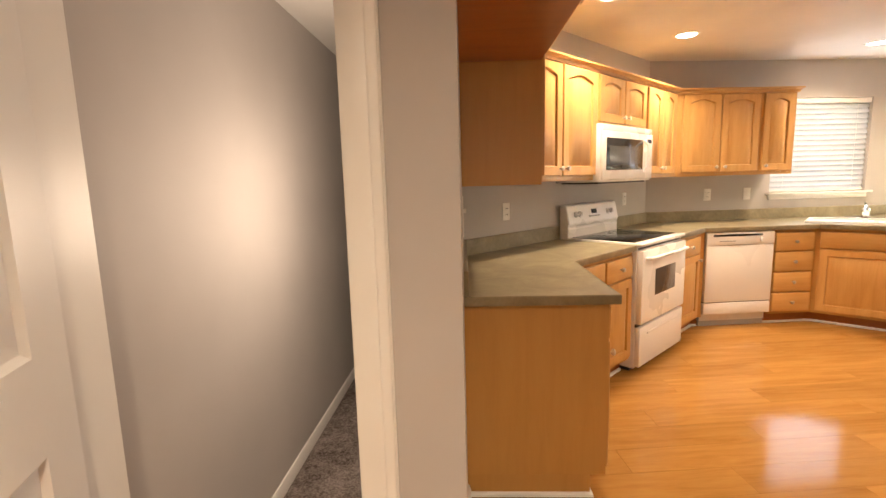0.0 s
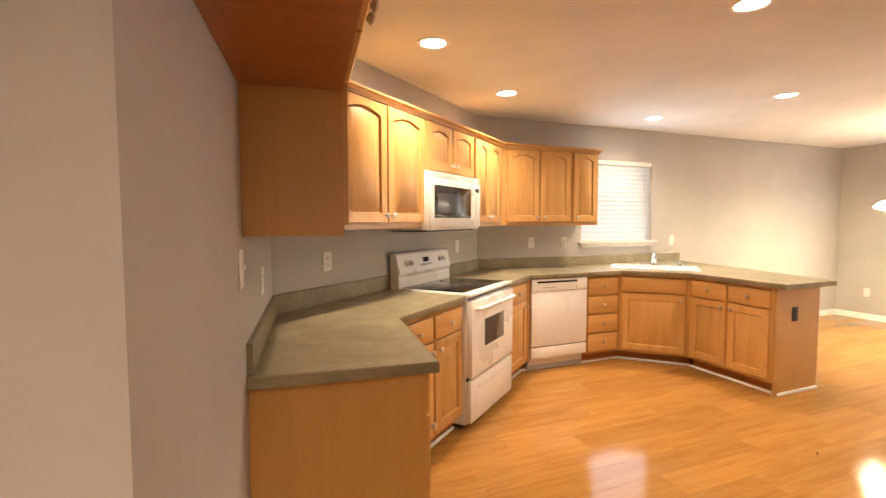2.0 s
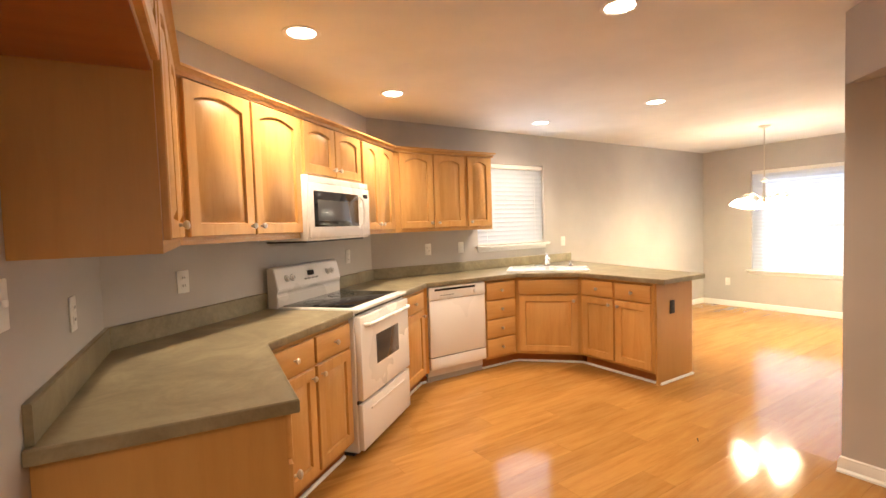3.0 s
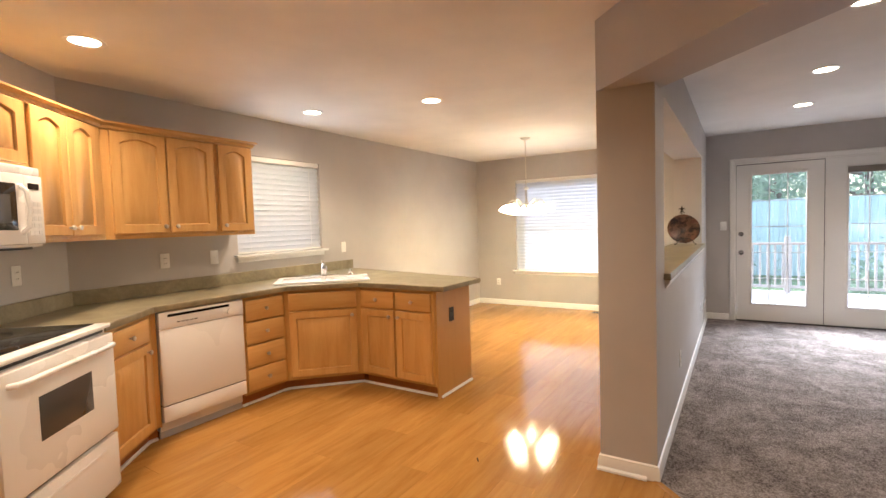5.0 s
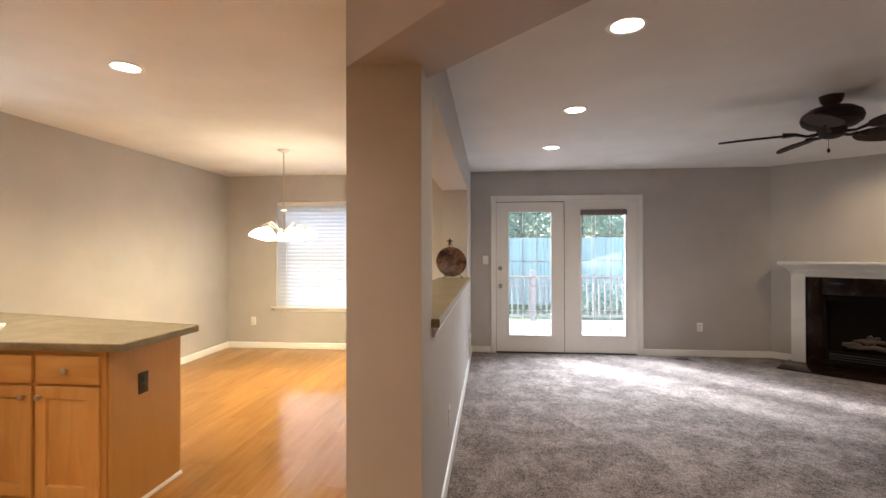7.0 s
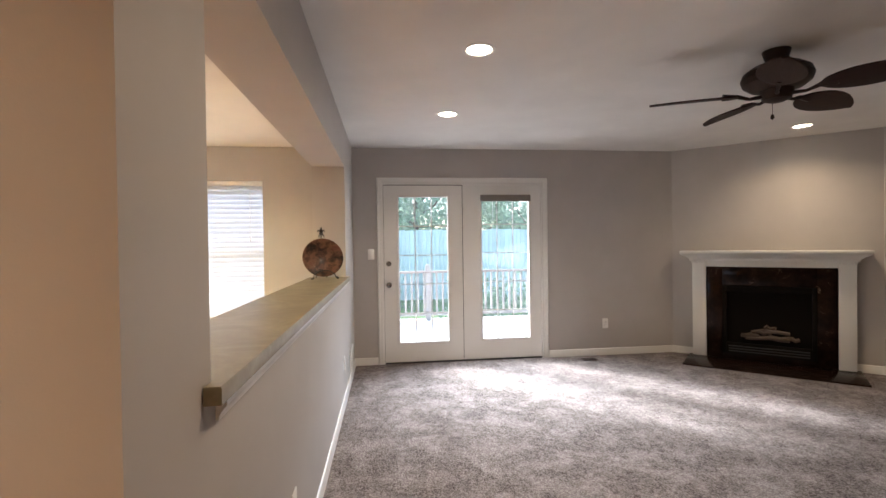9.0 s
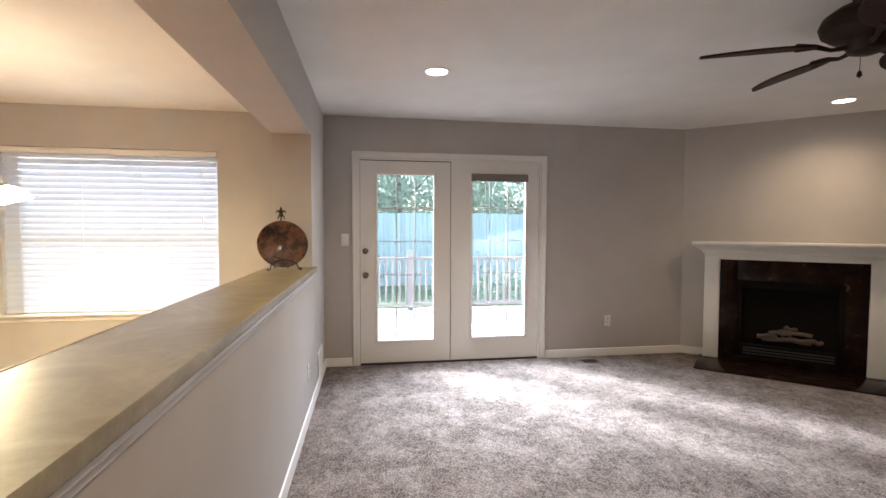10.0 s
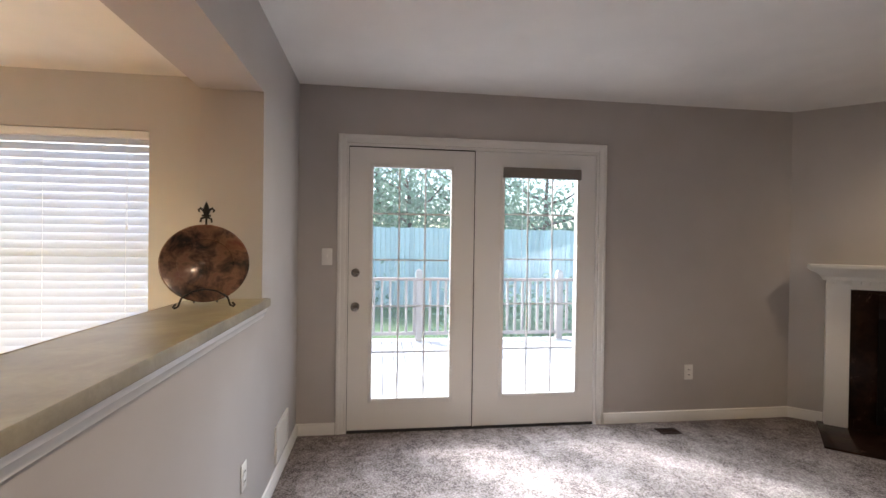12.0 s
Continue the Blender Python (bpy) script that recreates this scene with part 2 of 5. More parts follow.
def lathe(bm, profile, segs=24, m=None, caps=True):
    """Turns (radius, height) pairs round z; m places it."""
    m = m or Matrix()
    rings = []
    for r, z in profile:
        rings.append([bm.verts.new(m @ Vector((r * math.cos(a), r * math.sin(a), z))) for a in (2 * math.pi * k / segs for k in range(segs))])
    for a, b in zip(rings, rings[1:]):
        for k in range(segs):
            bm.faces.new((a[k], a[(k + 1) % segs], b[(k + 1) % segs], b[k]))
    if caps and profile[0][0] > 1e-6:
        bm.faces.new(rings[0][::-1])
    if caps and profile[-1][0] > 1e-6:
        bm.faces.new(rings[-1])
    return bm


def tube(bm, pts, r, segs=8):
    pts = [Vector(p) for p in pts]
    rings = []
    for i, p in enumerate(pts):
        d = (pts[min(i + 1, len(pts) - 1)] - pts[max(i - 1, 0)]).normalized()
        u = d.orthogonal().normalized() if i == 0 else (u - d * u.dot(d)).normalized()
        w = d.cross(u)
        rr = r[i] if isinstance(r, (list, tuple)) else r
        rings.append([bm.verts.new(p + rr * (math.cos(a) * u + math.sin(a) * w)) for a in (2 * math.pi * k / segs for k in range(segs))])
    for a, b in zip(rings, rings[1:]):
        for k in range(segs):
            bm.faces.new((a[k], a[(k + 1) % segs], b[(k + 1) % segs], b[k]))
    bm.faces.new(rings[0][::-1])
    bm.faces.new(rings[-1])
    return bm


def sweep(path, profile):
    """Moves a closed profile of (out, z) along a plan path; out is to the right of the way, mitred at the corners."""
    bm = bmesh.new()
    n = len(path)
    rings = []
    for i in range(n):
        ds = []
        for a, b in ((i - 1, i), (i, i + 1)):
            if 0 <= a and b < n:
                ds.append((Vector(path[b]) - Vector(path[a])).normalized())
        ns = [Vector((d.y, -d.x)) for d in ds]
        m = sum(ns, Vector((0, 0))).normalized()
        k = 1 / max(0.3, m.dot(ns[0]))
        rings.append([bm.verts.new((path[i][0] + m.x * k * o, path[i][1] + m.y * k * o, z)) for o, z in profile])
    c = len(profile)
    for a, b in zip(rings, rings[1:]):
        for k in range(c):
            bm.faces.new((a[k], a[(k + 1) % c], b[(k + 1) % c], b[k]))
    bm.faces.new(rings[0])
    bm.faces.new(rings[-1][::-1])
    return bm


def mesh_of(name, bm, mat, smooth=True):
    bmesh.ops.recalc_face_normals(bm, faces=bm.faces)
    me = bpy.data.meshes.new(name)
    bm.to_mesh(me)
    bm.free()
    me.materials.append(mat)
    if smooth:
        for p in me.polygons:
            p.use_smooth = True
        me.set_sharp_from_angle(angle=radians(32))
    return me


def part(name, bm, mat, parent, label="", at=None):
    ob = new(name, mesh_of(name, bm, mat))
    ob.parent = parent
    if at:
        ob.matrix_basis = at
    return tagged(ob, label)


def shared(name, me, parent, at):
    ob = new(name, me)
    ob.parent, ob.matrix_basis = parent, at
    return ob


def thing(name, label, category, at=None, group=""):
    ob = new(name)
    ob.empty_display_size = 0.1
    ob.matrix_basis = at or Matrix()
    return tagged(ob, label, category, group)


def solid(name, bm, mat, label="", category="", kind="", at=None, group=""):
    ob = new(name, mesh_of(name, bm, mat))
    if at:
        ob.matrix_basis = at
    return tagged(ob, label, category, group, kind)


# ---- plan ----
L0, A, B = Vector((0.106, 1.19)), Vector((0.319, 3.155)), Vector((2.310, 4.795))
WY, FX, LY, COL_X, COL_Y = 4.795, 8.22, 1.325, 3.60, 1.615
OPEN0, OPEN1, OPEN_Z = 3.93, 7.235, 2.066
C = Vector((8.22, WY))
FP0, FP_TURN = Vector((8.22, -2.50)), -132.0


def frame_of(p, q):
    d = q - p
    return pose(p.x, p.y, 0, 0, 0, math.degrees(math.atan2(d.y, d.x)))


LEFT, DIAG, WIN = frame_of(L0, A), frame_of(A, B), frame_of(B, C)
PEN = pose(4.575, 3.75, 0, 0, 0, -90)
SINK_A, SINK_B = Vector((3.585, 4.20)), Vector((4.025, 3.75))
SINK = frame_of(SINK_A, SINK_B)
FAR = pose(FX, 0, 0, 0, 0, -90)
HALF = pose(0, LY, 0)
FIRE = pose(FP0.x, FP0.y, 0, 0, 0, FP_TURN)
FP_END = (FIRE @ Vector((1.9, 0, 0))).to_2d()
LA, AB = (A - L0).length, (B - A).length
KA = math.tan(abs((A - L0).angle(B - A)) / 2)
KB = math.tan(abs((B - A).angle(C - B)) / 2)


def plan(m, x, y):
    v = m @ Vector((x, y, 0))
    return (v.x, v.y)


def wall(name, p, q, thick=0.12, top=CEIL, openings=(), low=0.0):
    """A wall whose room face runs from p to q with the room on its right, with openings (s0, s1, z0, z1) through it."""
    p, q = Vector(p), Vector(q)
    m, length = frame_of(p, q), (q - p).length
    bm = bmesh.new()
    s = 0.0
    for s0, s1, z0, z1 in sorted(openings):
        if s0 > s:
            box(bm, s, s0, 0, thick, low, top)
        if z0 > low:
            box(bm, s0, s1, 0, thick, low, z0)
        if z1 < top:
            box(bm, s0, s1, 0, thick, z1, top)
        s = s1
    if s < length:
        box(bm, s, length, 0, thick, low, top)
    return solid(name, bm, WALL, "grey-beige painted plaster wall", "wall", "structure", m)


BASEPROF = [(0.0, 0.0), (0.014, 0.0), (0.014, 0.055), (0.009, 0.066), (0.009, 0.075), (0.0, 0.082)]


def baseboard(path, prof=BASEPROF):
    return solid("baseboard", sweep([tuple(v) for v in path], prof), TRIM, "white painted moulded baseboard", "baseboard", "structure")


# ---- shell ----
HALL0 = Vector((-0.738, 1.312))
HALL1 = Vector((-0.082, 6.4))
S0 = Vector((-2.0, L0.y))
wall("wall_stair", S0, L0 - Vector((0.0, 0)), openings=[(1.33, 1.905, 0.0, 2.05)])
wall("wall_kitchen_left", L0, A)
wall("wall_range", A, B)
wall("wall_window", B, C, openings=[(3.585 - B.x, 4.605 - B.x, 1.165, 2.08)])
wall("wall_east", C, (FX, FP0.y), thick=0.16, openings=[(WY - 4.08, WY - 2.288, 0.585, 2.07), (WY - 1.0, WY + 0.87, 0.0, 2.05)])
wall("wall_fireplace", FP0, FP_END)
wall("wall_south", FP_END, (1.1, FP_END.y))
wall("wall_west", (1.1, FP_END.y), (1.1, -1.1))
wall("wall_entry", (1.1, -1.1), (-2.0, -1.1))
wall("wall_entry_side", (-2.0, -1.1), S0)
wall("wall_hall_left", HALL0, HALL1)
# Unseen wall, added to keep sky light out of the hall.
wall("wall_hall_right", (0.98, 6.4), (0.98, 3.84))
wall("wall_hall_end", HALL1, HALL1 + Vector((1.2, 0)))

# half wall with its pass-through, column and diagonal beam
for name, x0, x1, z0, z1 in (("column", COL_X, OPEN0, 0, CEIL), ("wall_half", OPEN0, OPEN1, 0, 1.029), ("wall_header", OPEN0, OPEN1, OPEN_Z, CEIL), ("wall_pier", OPEN1, FX, 0, CEIL)):
    solid(name, boxed(x0, x1, LY, COL_Y, z0, z1), WALL, "grey-beige painted wall round the pass-through opening", "wall", "structure")
bm = bmesh.new()
prism(bm, [(COL_X - 0.001, COL_Y - 0.002), (COL_X - 0.001, LY - 0.001), (COL_X + 0.15, LY - 0.001), (COL_X + 0.15 - LY - 1.098, -1.099), (COL_X - COL_Y - 1.098, -1.099)], 2.068, CEIL - 0.0005)
solid("beam", bm, WALL, "grey-beige painted diagonal ceiling beam", "beam", "structure")

bm = boxed(-2.2, FX + 0.2, FP_END.y - 0.2, 6.6, CEIL, CEIL + 0.12)
solid("ceiling", bm, CEILING, "white painted plaster ceiling", "ceiling", "structure")

bm = prism(bmesh.new(), [(-0.9, 1.3111), (-0.02, 1.3111), (0.19, 3.24), (2.2, 6.4), (-0.3, 6.4)], 2.205, CEIL - 0.001)
solid("ceiling_stair", bm, CEILING, "white painted lower ceiling beyond the stair door", "ceiling", "structure")

# floors: laminate in kitchen and dining, carpet in the living room and behind the stair door
EDGE = [(COL_X + 0.05, LY + 0.06), (1.1, LY + 0.06 - (COL_X + 0.05 - 1.1))]
bm = prism(bmesh.new(), [(-2.0, -1.1), (1.1, -1.1)] + EDGE[1:] + EDGE[:1] + [(FX, LY + 0.1), (FX, WY), (B.x, WY), tuple(A), (L0.x, 1.27), (-2.0, 1.27)], -0.1, -0.012)
floor = solid("floor", bm, SHADE_BLACK, "golden oak laminate plank floor with a satin sheen", "floor", "structure")
bm = prism(bmesh.new(), [EDGE[1], EDGE[0], (FX, LY + 0.06), (FX, FP0.y), tuple(FP_END), (1.1, FP_END.y)], -0.1, -0.002)
solid("carpet", bm, CARPET, "grey mottled cut-pile carpet", "carpet", "structure")
bm = prism(bmesh.new(), [(-0.84, 1.29), (0.05, 1.29), (0.24, 3.1), (2.0, 6.4), (-0.3, 6.4)], -0.1, -0.004)
solid("carpet_hall", bm, CARPET, "grey carpet beyond the open stair door", "carpet", "structure")
solid("trim", sweep([EDGE[0], EDGE[1]], [(-0.02, -0.004), (0.02, -0.004), (0.012, 0.006), (-0.012, 0.006)]), PLANK, "wooden threshold strip between laminate and carpet", "threshold", "structure")

# baseboards
baseboard([S0, S0 + Vector((1.245, 0))])
baseboard([L0 + Vector((-0.135, 0)), L0, plan(LEFT, 0.945, 0)])
baseboard([(5.05, WY), C, (FX, COL_Y), (COL_X, COL_Y), (COL_X, LY), (FX, LY), (FX, 1.062)])
baseboard([(COL_X - 0.0145, COL_Y + 0.0145), (COL_X - 0.0145, LY + 0.05)], [(0.0, 0.0), (0.016, 0.0), (0.014, 0.010), (0.007, 0.017), (0.0, 0.019)])
baseboard([(FX, -0.932), tuple(FP0), plan(FIRE, 0.222, 0)])
baseboard([plan(FIRE, 1.688, 0), tuple(FP_END), (1.1, FP_END.y), (1.1, -1.1), (-2.0, -1.1), S0])
baseboard([HALL0, HALL1], [(0.0, 0.0), (0.012, 0.0), (0.012, 0.05), (0.006, 0.062), (0.0, 0.065)])

# ---- openings: stair door, windows, patio doors ----


def casing(parent, x0, x1, z1, y=0.0, w=0.083, sill=False):
    """Moulded casing round an opening, on the face at y, towards -y."""
    bm = bmesh.new()
    for a, b, z0, zt in ((x0 - w, x0, 0.0, z1 + w), (x1, x1 + w, 0.0, z1 + w), (x0 + 0.0005, x1 - 0.0005, z1, z1 + w)):
        box(bm, a, b, y - 0.014, y - 0.001, z0, zt, 0.004)
    part("casing", bm, TRIM, parent)
    bm = bmesh.new()
    for a, b, z0, zt in ((x0 - w + 0.004, x0 - w + 0.026, 0.0, z1 + w - 0.004), (x1 + w - 0.026, x1 + w - 0.004, 0.0, z1 + w - 0.004), (x0 - w + 0.027, x1 + w - 0.027, z1 + w - 0.026, z1 + w - 0.004)):
        box(bm, a, b, y - 0.022, y - 0.012, z0, zt, 0.004)
    part("backband", bm, TRIM, parent)


def ring_panel(bm, x0, x1, z0, z1, y, deep=0.008, face=1):
    """A sunk and raised field on a door face at y; face 1 looks to -y."""
    prev = None
    for ins, d in ((0.0, 0.0), (0.012, deep), (0.022, deep), (0.05, 0.002)):
        r = [bm.verts.new((x, y + face * d, z)) for x, z in ((x0 + ins, z0 + ins), (x1 - ins, z0 + ins), (x1 - ins, z1 - ins), (x0 + ins, z1 - ins))]
        if prev:
            for k in range(4):
                bm.faces.new((prev[k], prev[(k + 1) % 4], r[(k + 1) % 4], r[k]))
        prev = r
    bm.faces.new(prev)


def panel_slab(bm, w, h, t, cells):
    """A door slab 0..w, y -t/2..t/2, with the cells (x0, x1, z0, z1) sunk in both faces."""
    xs = sorted({0.0, w} | {c[0] for c in cells} | {c[1] for c in cells})
    zs = sorted({0.0, h} | {c[2] for c in cells} | {c[3] for c in cells})
    for y, face in ((-t / 2, 1), (t / 2, -1)):
        for xa, xb in zip(xs, xs[1:]):
            for za, zb in zip(zs, zs[1:]):
                mx, mz = (xa + xb) / 2, (za + zb) / 2
                if any(c[0] < mx < c[1] and c[2] < mz < c[3] for c in cells):
                    continue
                bm.faces.new([bm.verts.new((x, y, z)) for x, z in ((xa, za), (xb, za), (xb, zb), (xa, zb))])
        for c in cells:
            ring_panel(bm, *c, y, 0.010, face)
    for q in (((0, 0), (0, h)), ((w, 0), (w, h)), ((0, 0), (w, 0)), ((0, h), (w, h))):
        (xa, za), (xb, zb) = q
        bm.faces.new([bm.verts.new(v) for v in ((xa, -t / 2, za), (xb, -t / 2, zb), (xb, t / 2, zb), (xa, t / 2, za))])
    bmesh.ops.remove_doubles(bm, verts=bm.verts, dist=0.0004)
    return bm


def knob_mesh(mat=NICKEL):
    bm = lathe(bmesh.new(), [(0.006, 0.0), (0.005, 0.012), (0.013, 0.018), (0.016, 0.024), (0.013, 0.030), (0.0, 0.033)], 12, pose(0, 0, 0, 90))
    return mesh_of("knob", bm, mat)


KNOB = knob_mesh()

# stair doorway
d1 = thing("door_1", "white painted six-panel interior door standing open", "door", pose(-0.650, L0.y - 0.014, 0, 0, 0, -78))
d1["kind"] = "structure"
W = 0.60
cells = [(0.11, 0.27, 0.22, 0.93), (0.34, 0.50, 0.22, 0.93), (0.11, 0.27, 1.10, 1.62), (0.34, 0.50, 1.10, 1.62), (0.11, 0.27, 1.73, 1.92), (0.34, 0.50, 1.73, 1.92)]
part("door_leaf", panel_slab(bmesh.new(), W, 2.02, 0.035, cells), TRIM, d1, at=pose(0.02, 0, 0.012))
part("door_handle", lathe(bmesh.new(), [(0.026, 0.0), (0.026, 0.006), (0.011, 0.012), (0.011, 0.03), (0.027, 0.045), (0.024, 0.06), (0.0, 0.066)], 16, pose(W - 0.05, -0.018, 0.95, 90)), NICKEL, d1)
f1 = thing("door_frame_1", "white moulded casing round the stair doorway", "door frame", pose(S0.x, L0.y, 0))
f1["kind"] = "structure"
casing(f1, 1.33, 1.888, 2.05, w=0.078)
part("jamb", boxed(1.889, 1.9049, 0.0, 0.12, 0, 2.049), TRIM, f1)
part("jamb", boxed(1.3301, 1.348, 0.0, 0.12, 0, 2.049), TRIM, f1)


def slat_mesh(length, depth=0.060, tilt=38):
    bm = bmesh.new()
    c, s = math.cos(radians(tilt)), math.sin(radians(tilt))
    top, low = [], []
    for k in range(5):
        u = (k / 4 - 0.5) * depth
        h = 0.003 * (1 - (2 * u / depth) ** 2)
        for row, o in ((top, 0.0012), (low, -0.0012)):
            row.append([bm.verts.new((x, u * c - (h + o) * s, u * s + (h + o) * c)) for x in (-length / 2, length / 2)])
    for row in (top, low):
        for a, b in zip(row, row[1:]):
            bm.faces.new((a[0], a[1], b[1], b[0]))
    for k in (0, 4):
        bm.faces.new((top[k][0], top[k][1], low[k][1], low[k][0]))
    return mesh_of("slat", bm, SLAT)


def sash_window(name, m, x0, x1, z0, z1, thick, label, sill_over):
    win = thing(name, label, "window", m)
    win["kind"] = "structure"
    xm = (x0 + x1) / 2
    bm = bmesh.new()
    for a, b, c, d in ((x0, x0 + 0.045, z0, z1), (x1 - 0.045, x1, z0, z1), (x0 + 0.045, x1 - 0.045, z1 - 0.045, z1), (x0 + 0.045, x1 - 0.045, z0, z0 + 0.045)):
        box(bm, a, b, thick - 0.055, thick - 0.005, c, d, 0.003)
    part("window_frame", bm, TRIM, win)
    zm = (z0 + z1) / 2
    bm = boxed(x0 + 0.045, x1 - 0.045, thick - 0.045, thick - 0.015, zm - 0.025, zm + 0.025, 0.003)
    part("meeting_rail", bm, TRIM, win)
    for za, zb in ((z0 + 0.045, zm - 0.025), (zm + 0.025, z1 - 0.045)):
        p = part("pane", boxed(x0 + 0.045, x1 - 0.045, thick - 0.032, thick - 0.028, za, zb), GLASS, win)
        p.visible_shadow = False
    bm = boxed(x0 - sill_over, x1 + sill_over, -0.055, thick - 0.055, z0 - 0.022, z0 - 0.0005, 0.005)
    part("window_sill", bm, TRIM, win)
    part("apron", boxed(x0 - sill_over + 0.03, x1 + sill_over - 0.03, -0.016, -0.0005, z0 - 0.068, z0 - 0.0225, 0.003), TRIM, win)
    return win


def blind(m, x0, x1, z0, z1, step, y=0.035, cord_x=None, tilt=64):
    b = thing("window_blind", "white horizontal slatted blind, lowered and half tilted", "blind", m)
    part("head_rail", boxed(x0 + 0.006, x1 - 0.006, y - 0.03, y + 0.028, z1 - 0.05, z1 - 0.002, 0.004), TRIM, b)
    me = slat_mesh(x1 - x0 - 0.008, tilt=tilt)
    n = round((z1 - 0.068 - (z0 + 0.035)) / step)
    step = (z1 - 0.068 - (z0 + 0.035)) / n
    for k in range(n + 1):
        shared("slat", me, b, pose((x0 + x1) / 2, y, z0 + 0.035 + k * step))
    part("bottom_rail", boxed(x0 + 0.008, x1 - 0.008, y - 0.022, y + 0.022, z0 + 0.004, z0 + 0.02, 0.004), TRIM, b)
    for f in (0.14, 0.86) if x1 - x0 < 1.2 else (0.08, 0.36, 0.64, 0.92):
        x = x0 + f * (x1 - x0)
        part("ladder_cord", tube(bmesh.new(), [(x, y - 0.026, z0 + 0.02), (x, y - 0.026, z1 - 0.05)], 0.0012, 5), PLASTIC, b)
    if cord_x:
        bm = tube(bmesh.new(), [(cord_x, y - 0.036, z1 - 0.05), (cord_x, y - 0.036, z1 - 0.62)], 0.0016, 5)
        lathe(bm, [(0.002, 0.0), (0.007, -0.012), (0.008, -0.035), (0.0, -0.04)], 8, pose(cord_x, y - 0.036, z1 - 0.62))
        part("cord", bm, PLASTIC, b)


sash_window("window_1", pose(0, WY, 0), 3.585, 4.605, 1.165, 2.08, 0.12, "white sash window over the sink, bright daylight behind", 0.04)
blind(pose(0, WY, 0), 3.587, 4.603, 1.167, 2.078, 0.052)
sash_window("window_2", FAR, -4.08, -2.288, 0.585, 2.07, 0.16, "wide white dining window, bright daylight behind", 0.06)
blind(FAR, -4.078, -2.290, 0.587, 2.068, 0.054, cord_x=-2.42)


def patio_doors():
    t = 0.045
    m = FAR
    fr = thing("door_frame_2", "white frame and casing of the patio doors", "door frame", m)
    fr["kind"] = "structure"
    casing(fr, -1.0, 0.87, 2.05, w=0.058)
    bm = bmesh.new()
    box(bm, -0.9995, -0.984, 0.0, 0.15, 0, 2.049)
    box(bm, 0.854, 0.8695, 0.0, 0.15, 0, 2.049)
    box(bm, -0.9835, 0.8535, 0.0, 0.15, 2.03, 2.049)
    part("jamb", bm, TRIM, fr)
    part("threshold", boxed(-0.983, 0.853, 0.01, 0.15, -0.02, 0.014), DARK, fr)
    part("mullion", boxed(-0.078, -0.069, 0.0, 0.1, 0.015, 2.029), TRIM, fr)
    for n, (a, b, ga, gb, gz0, gz1) in enumerate(((-0.981, -0.080, -0.815, -0.252, 0.235, 1.888), (-0.067, 0.851, 0.140, 0.705, 0.245, 1.905))):
        d = thing(f"door_{n + 2}", ("white glazed patio door with a deadbolt and round handle" if n == 0 else "white fixed glazed patio door panel with a raised small blind"), "door", m)
        d["kind"] = "structure"
        y0, y1 = 0.012, 0.012 + t
        bm = bmesh.new()
        box(bm, a, ga, y0, y1, 0.016, 2.027)
        box(bm, gb, b, y0, y1, 0.016, 2.027)
        box(bm, ga, gb, y0, y1, 0.016, gz0)
        box(bm, ga, gb, y0, y1, gz1, 2.027)
        part("door_leaf", bm, TRIM, d)
        bm = bmesh.new()
        w = 0.024
        for p, q, r, s in ((ga - w, ga + 0.004, gz0 - w, gz1 + w), (gb - 0.004, gb + w, gz0 - w, gz1 + w), (ga + 0.0045, gb - 0.0045, gz0 - w, gz0 + 0.004), (ga + 0.0045, gb - 0.0045, gz1 - 0.004, gz1 + w)):
            box(bm, p, q, y0 - 0.011, y0 + 0.003, r, s, 0.004)
        part("glazing_frame", bm, TRIM, d)
        pane = part("pane", boxed(ga + 0.001, gb - 0.001, 0.032, 0.036, gz0 + 0.001, gz1 - 0.001), GLASS, d)
        pane.visible_shadow = False
        for k in (1, 2):
            x = ga + (gb - ga) * k / 3
            part("muntin", boxed(x - 0.0055, x + 0.0055, 0.026, 0.031, gz0, gz1), TRIM, d)
        for k in range(1, 5):
            z = gz0 + (gz1 - gz0) * k / 5
            part("muntin", boxed(ga, gb, 0.0255, 0.0305, z - 0.0055, z + 0.0055), TRIM, d)
        for z in (0.3, 1.02, 1.75):
            if n == 0:
                part("hinge", boxed(b - 0.004, b + 0.01, 0.002, 0.011, z - 0.05, z + 0.05, 0.002), DOORKNOB, d)
        if n == 0:
            # Dark strips that paint the shaded gaps round the leaf.
            part("gap_shade", boxed(a - 0.0026, a - 0.0004, 0.013, 0.05, 0.016, 2.028), SHADE_BLACK, d)
            part("gap_shade", boxed(a, b, 0.0090, 0.0116, 2.0225, 2.0295), SHADE_BLACK, d)
            part("gap_shade", boxed(b - 0.003, b + 0.0018, 0.0090, 0.0116, 0.016, 2.022), SHADE_BLACK, d)
            part("deadbolt", lathe(bmesh.new(), [(0.03, 0), (0.03, 0.008), (0.02, 0.014), (0.016, 0.026), (0.0, 0.028)], 16, pose(a + 0.05, 0.012, 1.135, 90)), DOORKNOB, d)
            part("door_handle", lathe(bmesh.new(), [(0.031, 0), (0.031, 0.007), (0.012, 0.013), (0.012, 0.035), (0.029, 0.05), (0.026, 0.066), (0.0, 0.072)], 16, pose(a + 0.05, 0.012, 0.895, 90)), DOORKNOB, d)
        else:
            bl = thing("door_blind", "small grey-brown pleated blind raised to the top of the door glass", "blind", m)
            bm = boxed(ga - 0.012, gb + 0.012, -0.032, -0.0005, gz1 - 0.068, gz1 + 0.008, 0.004)
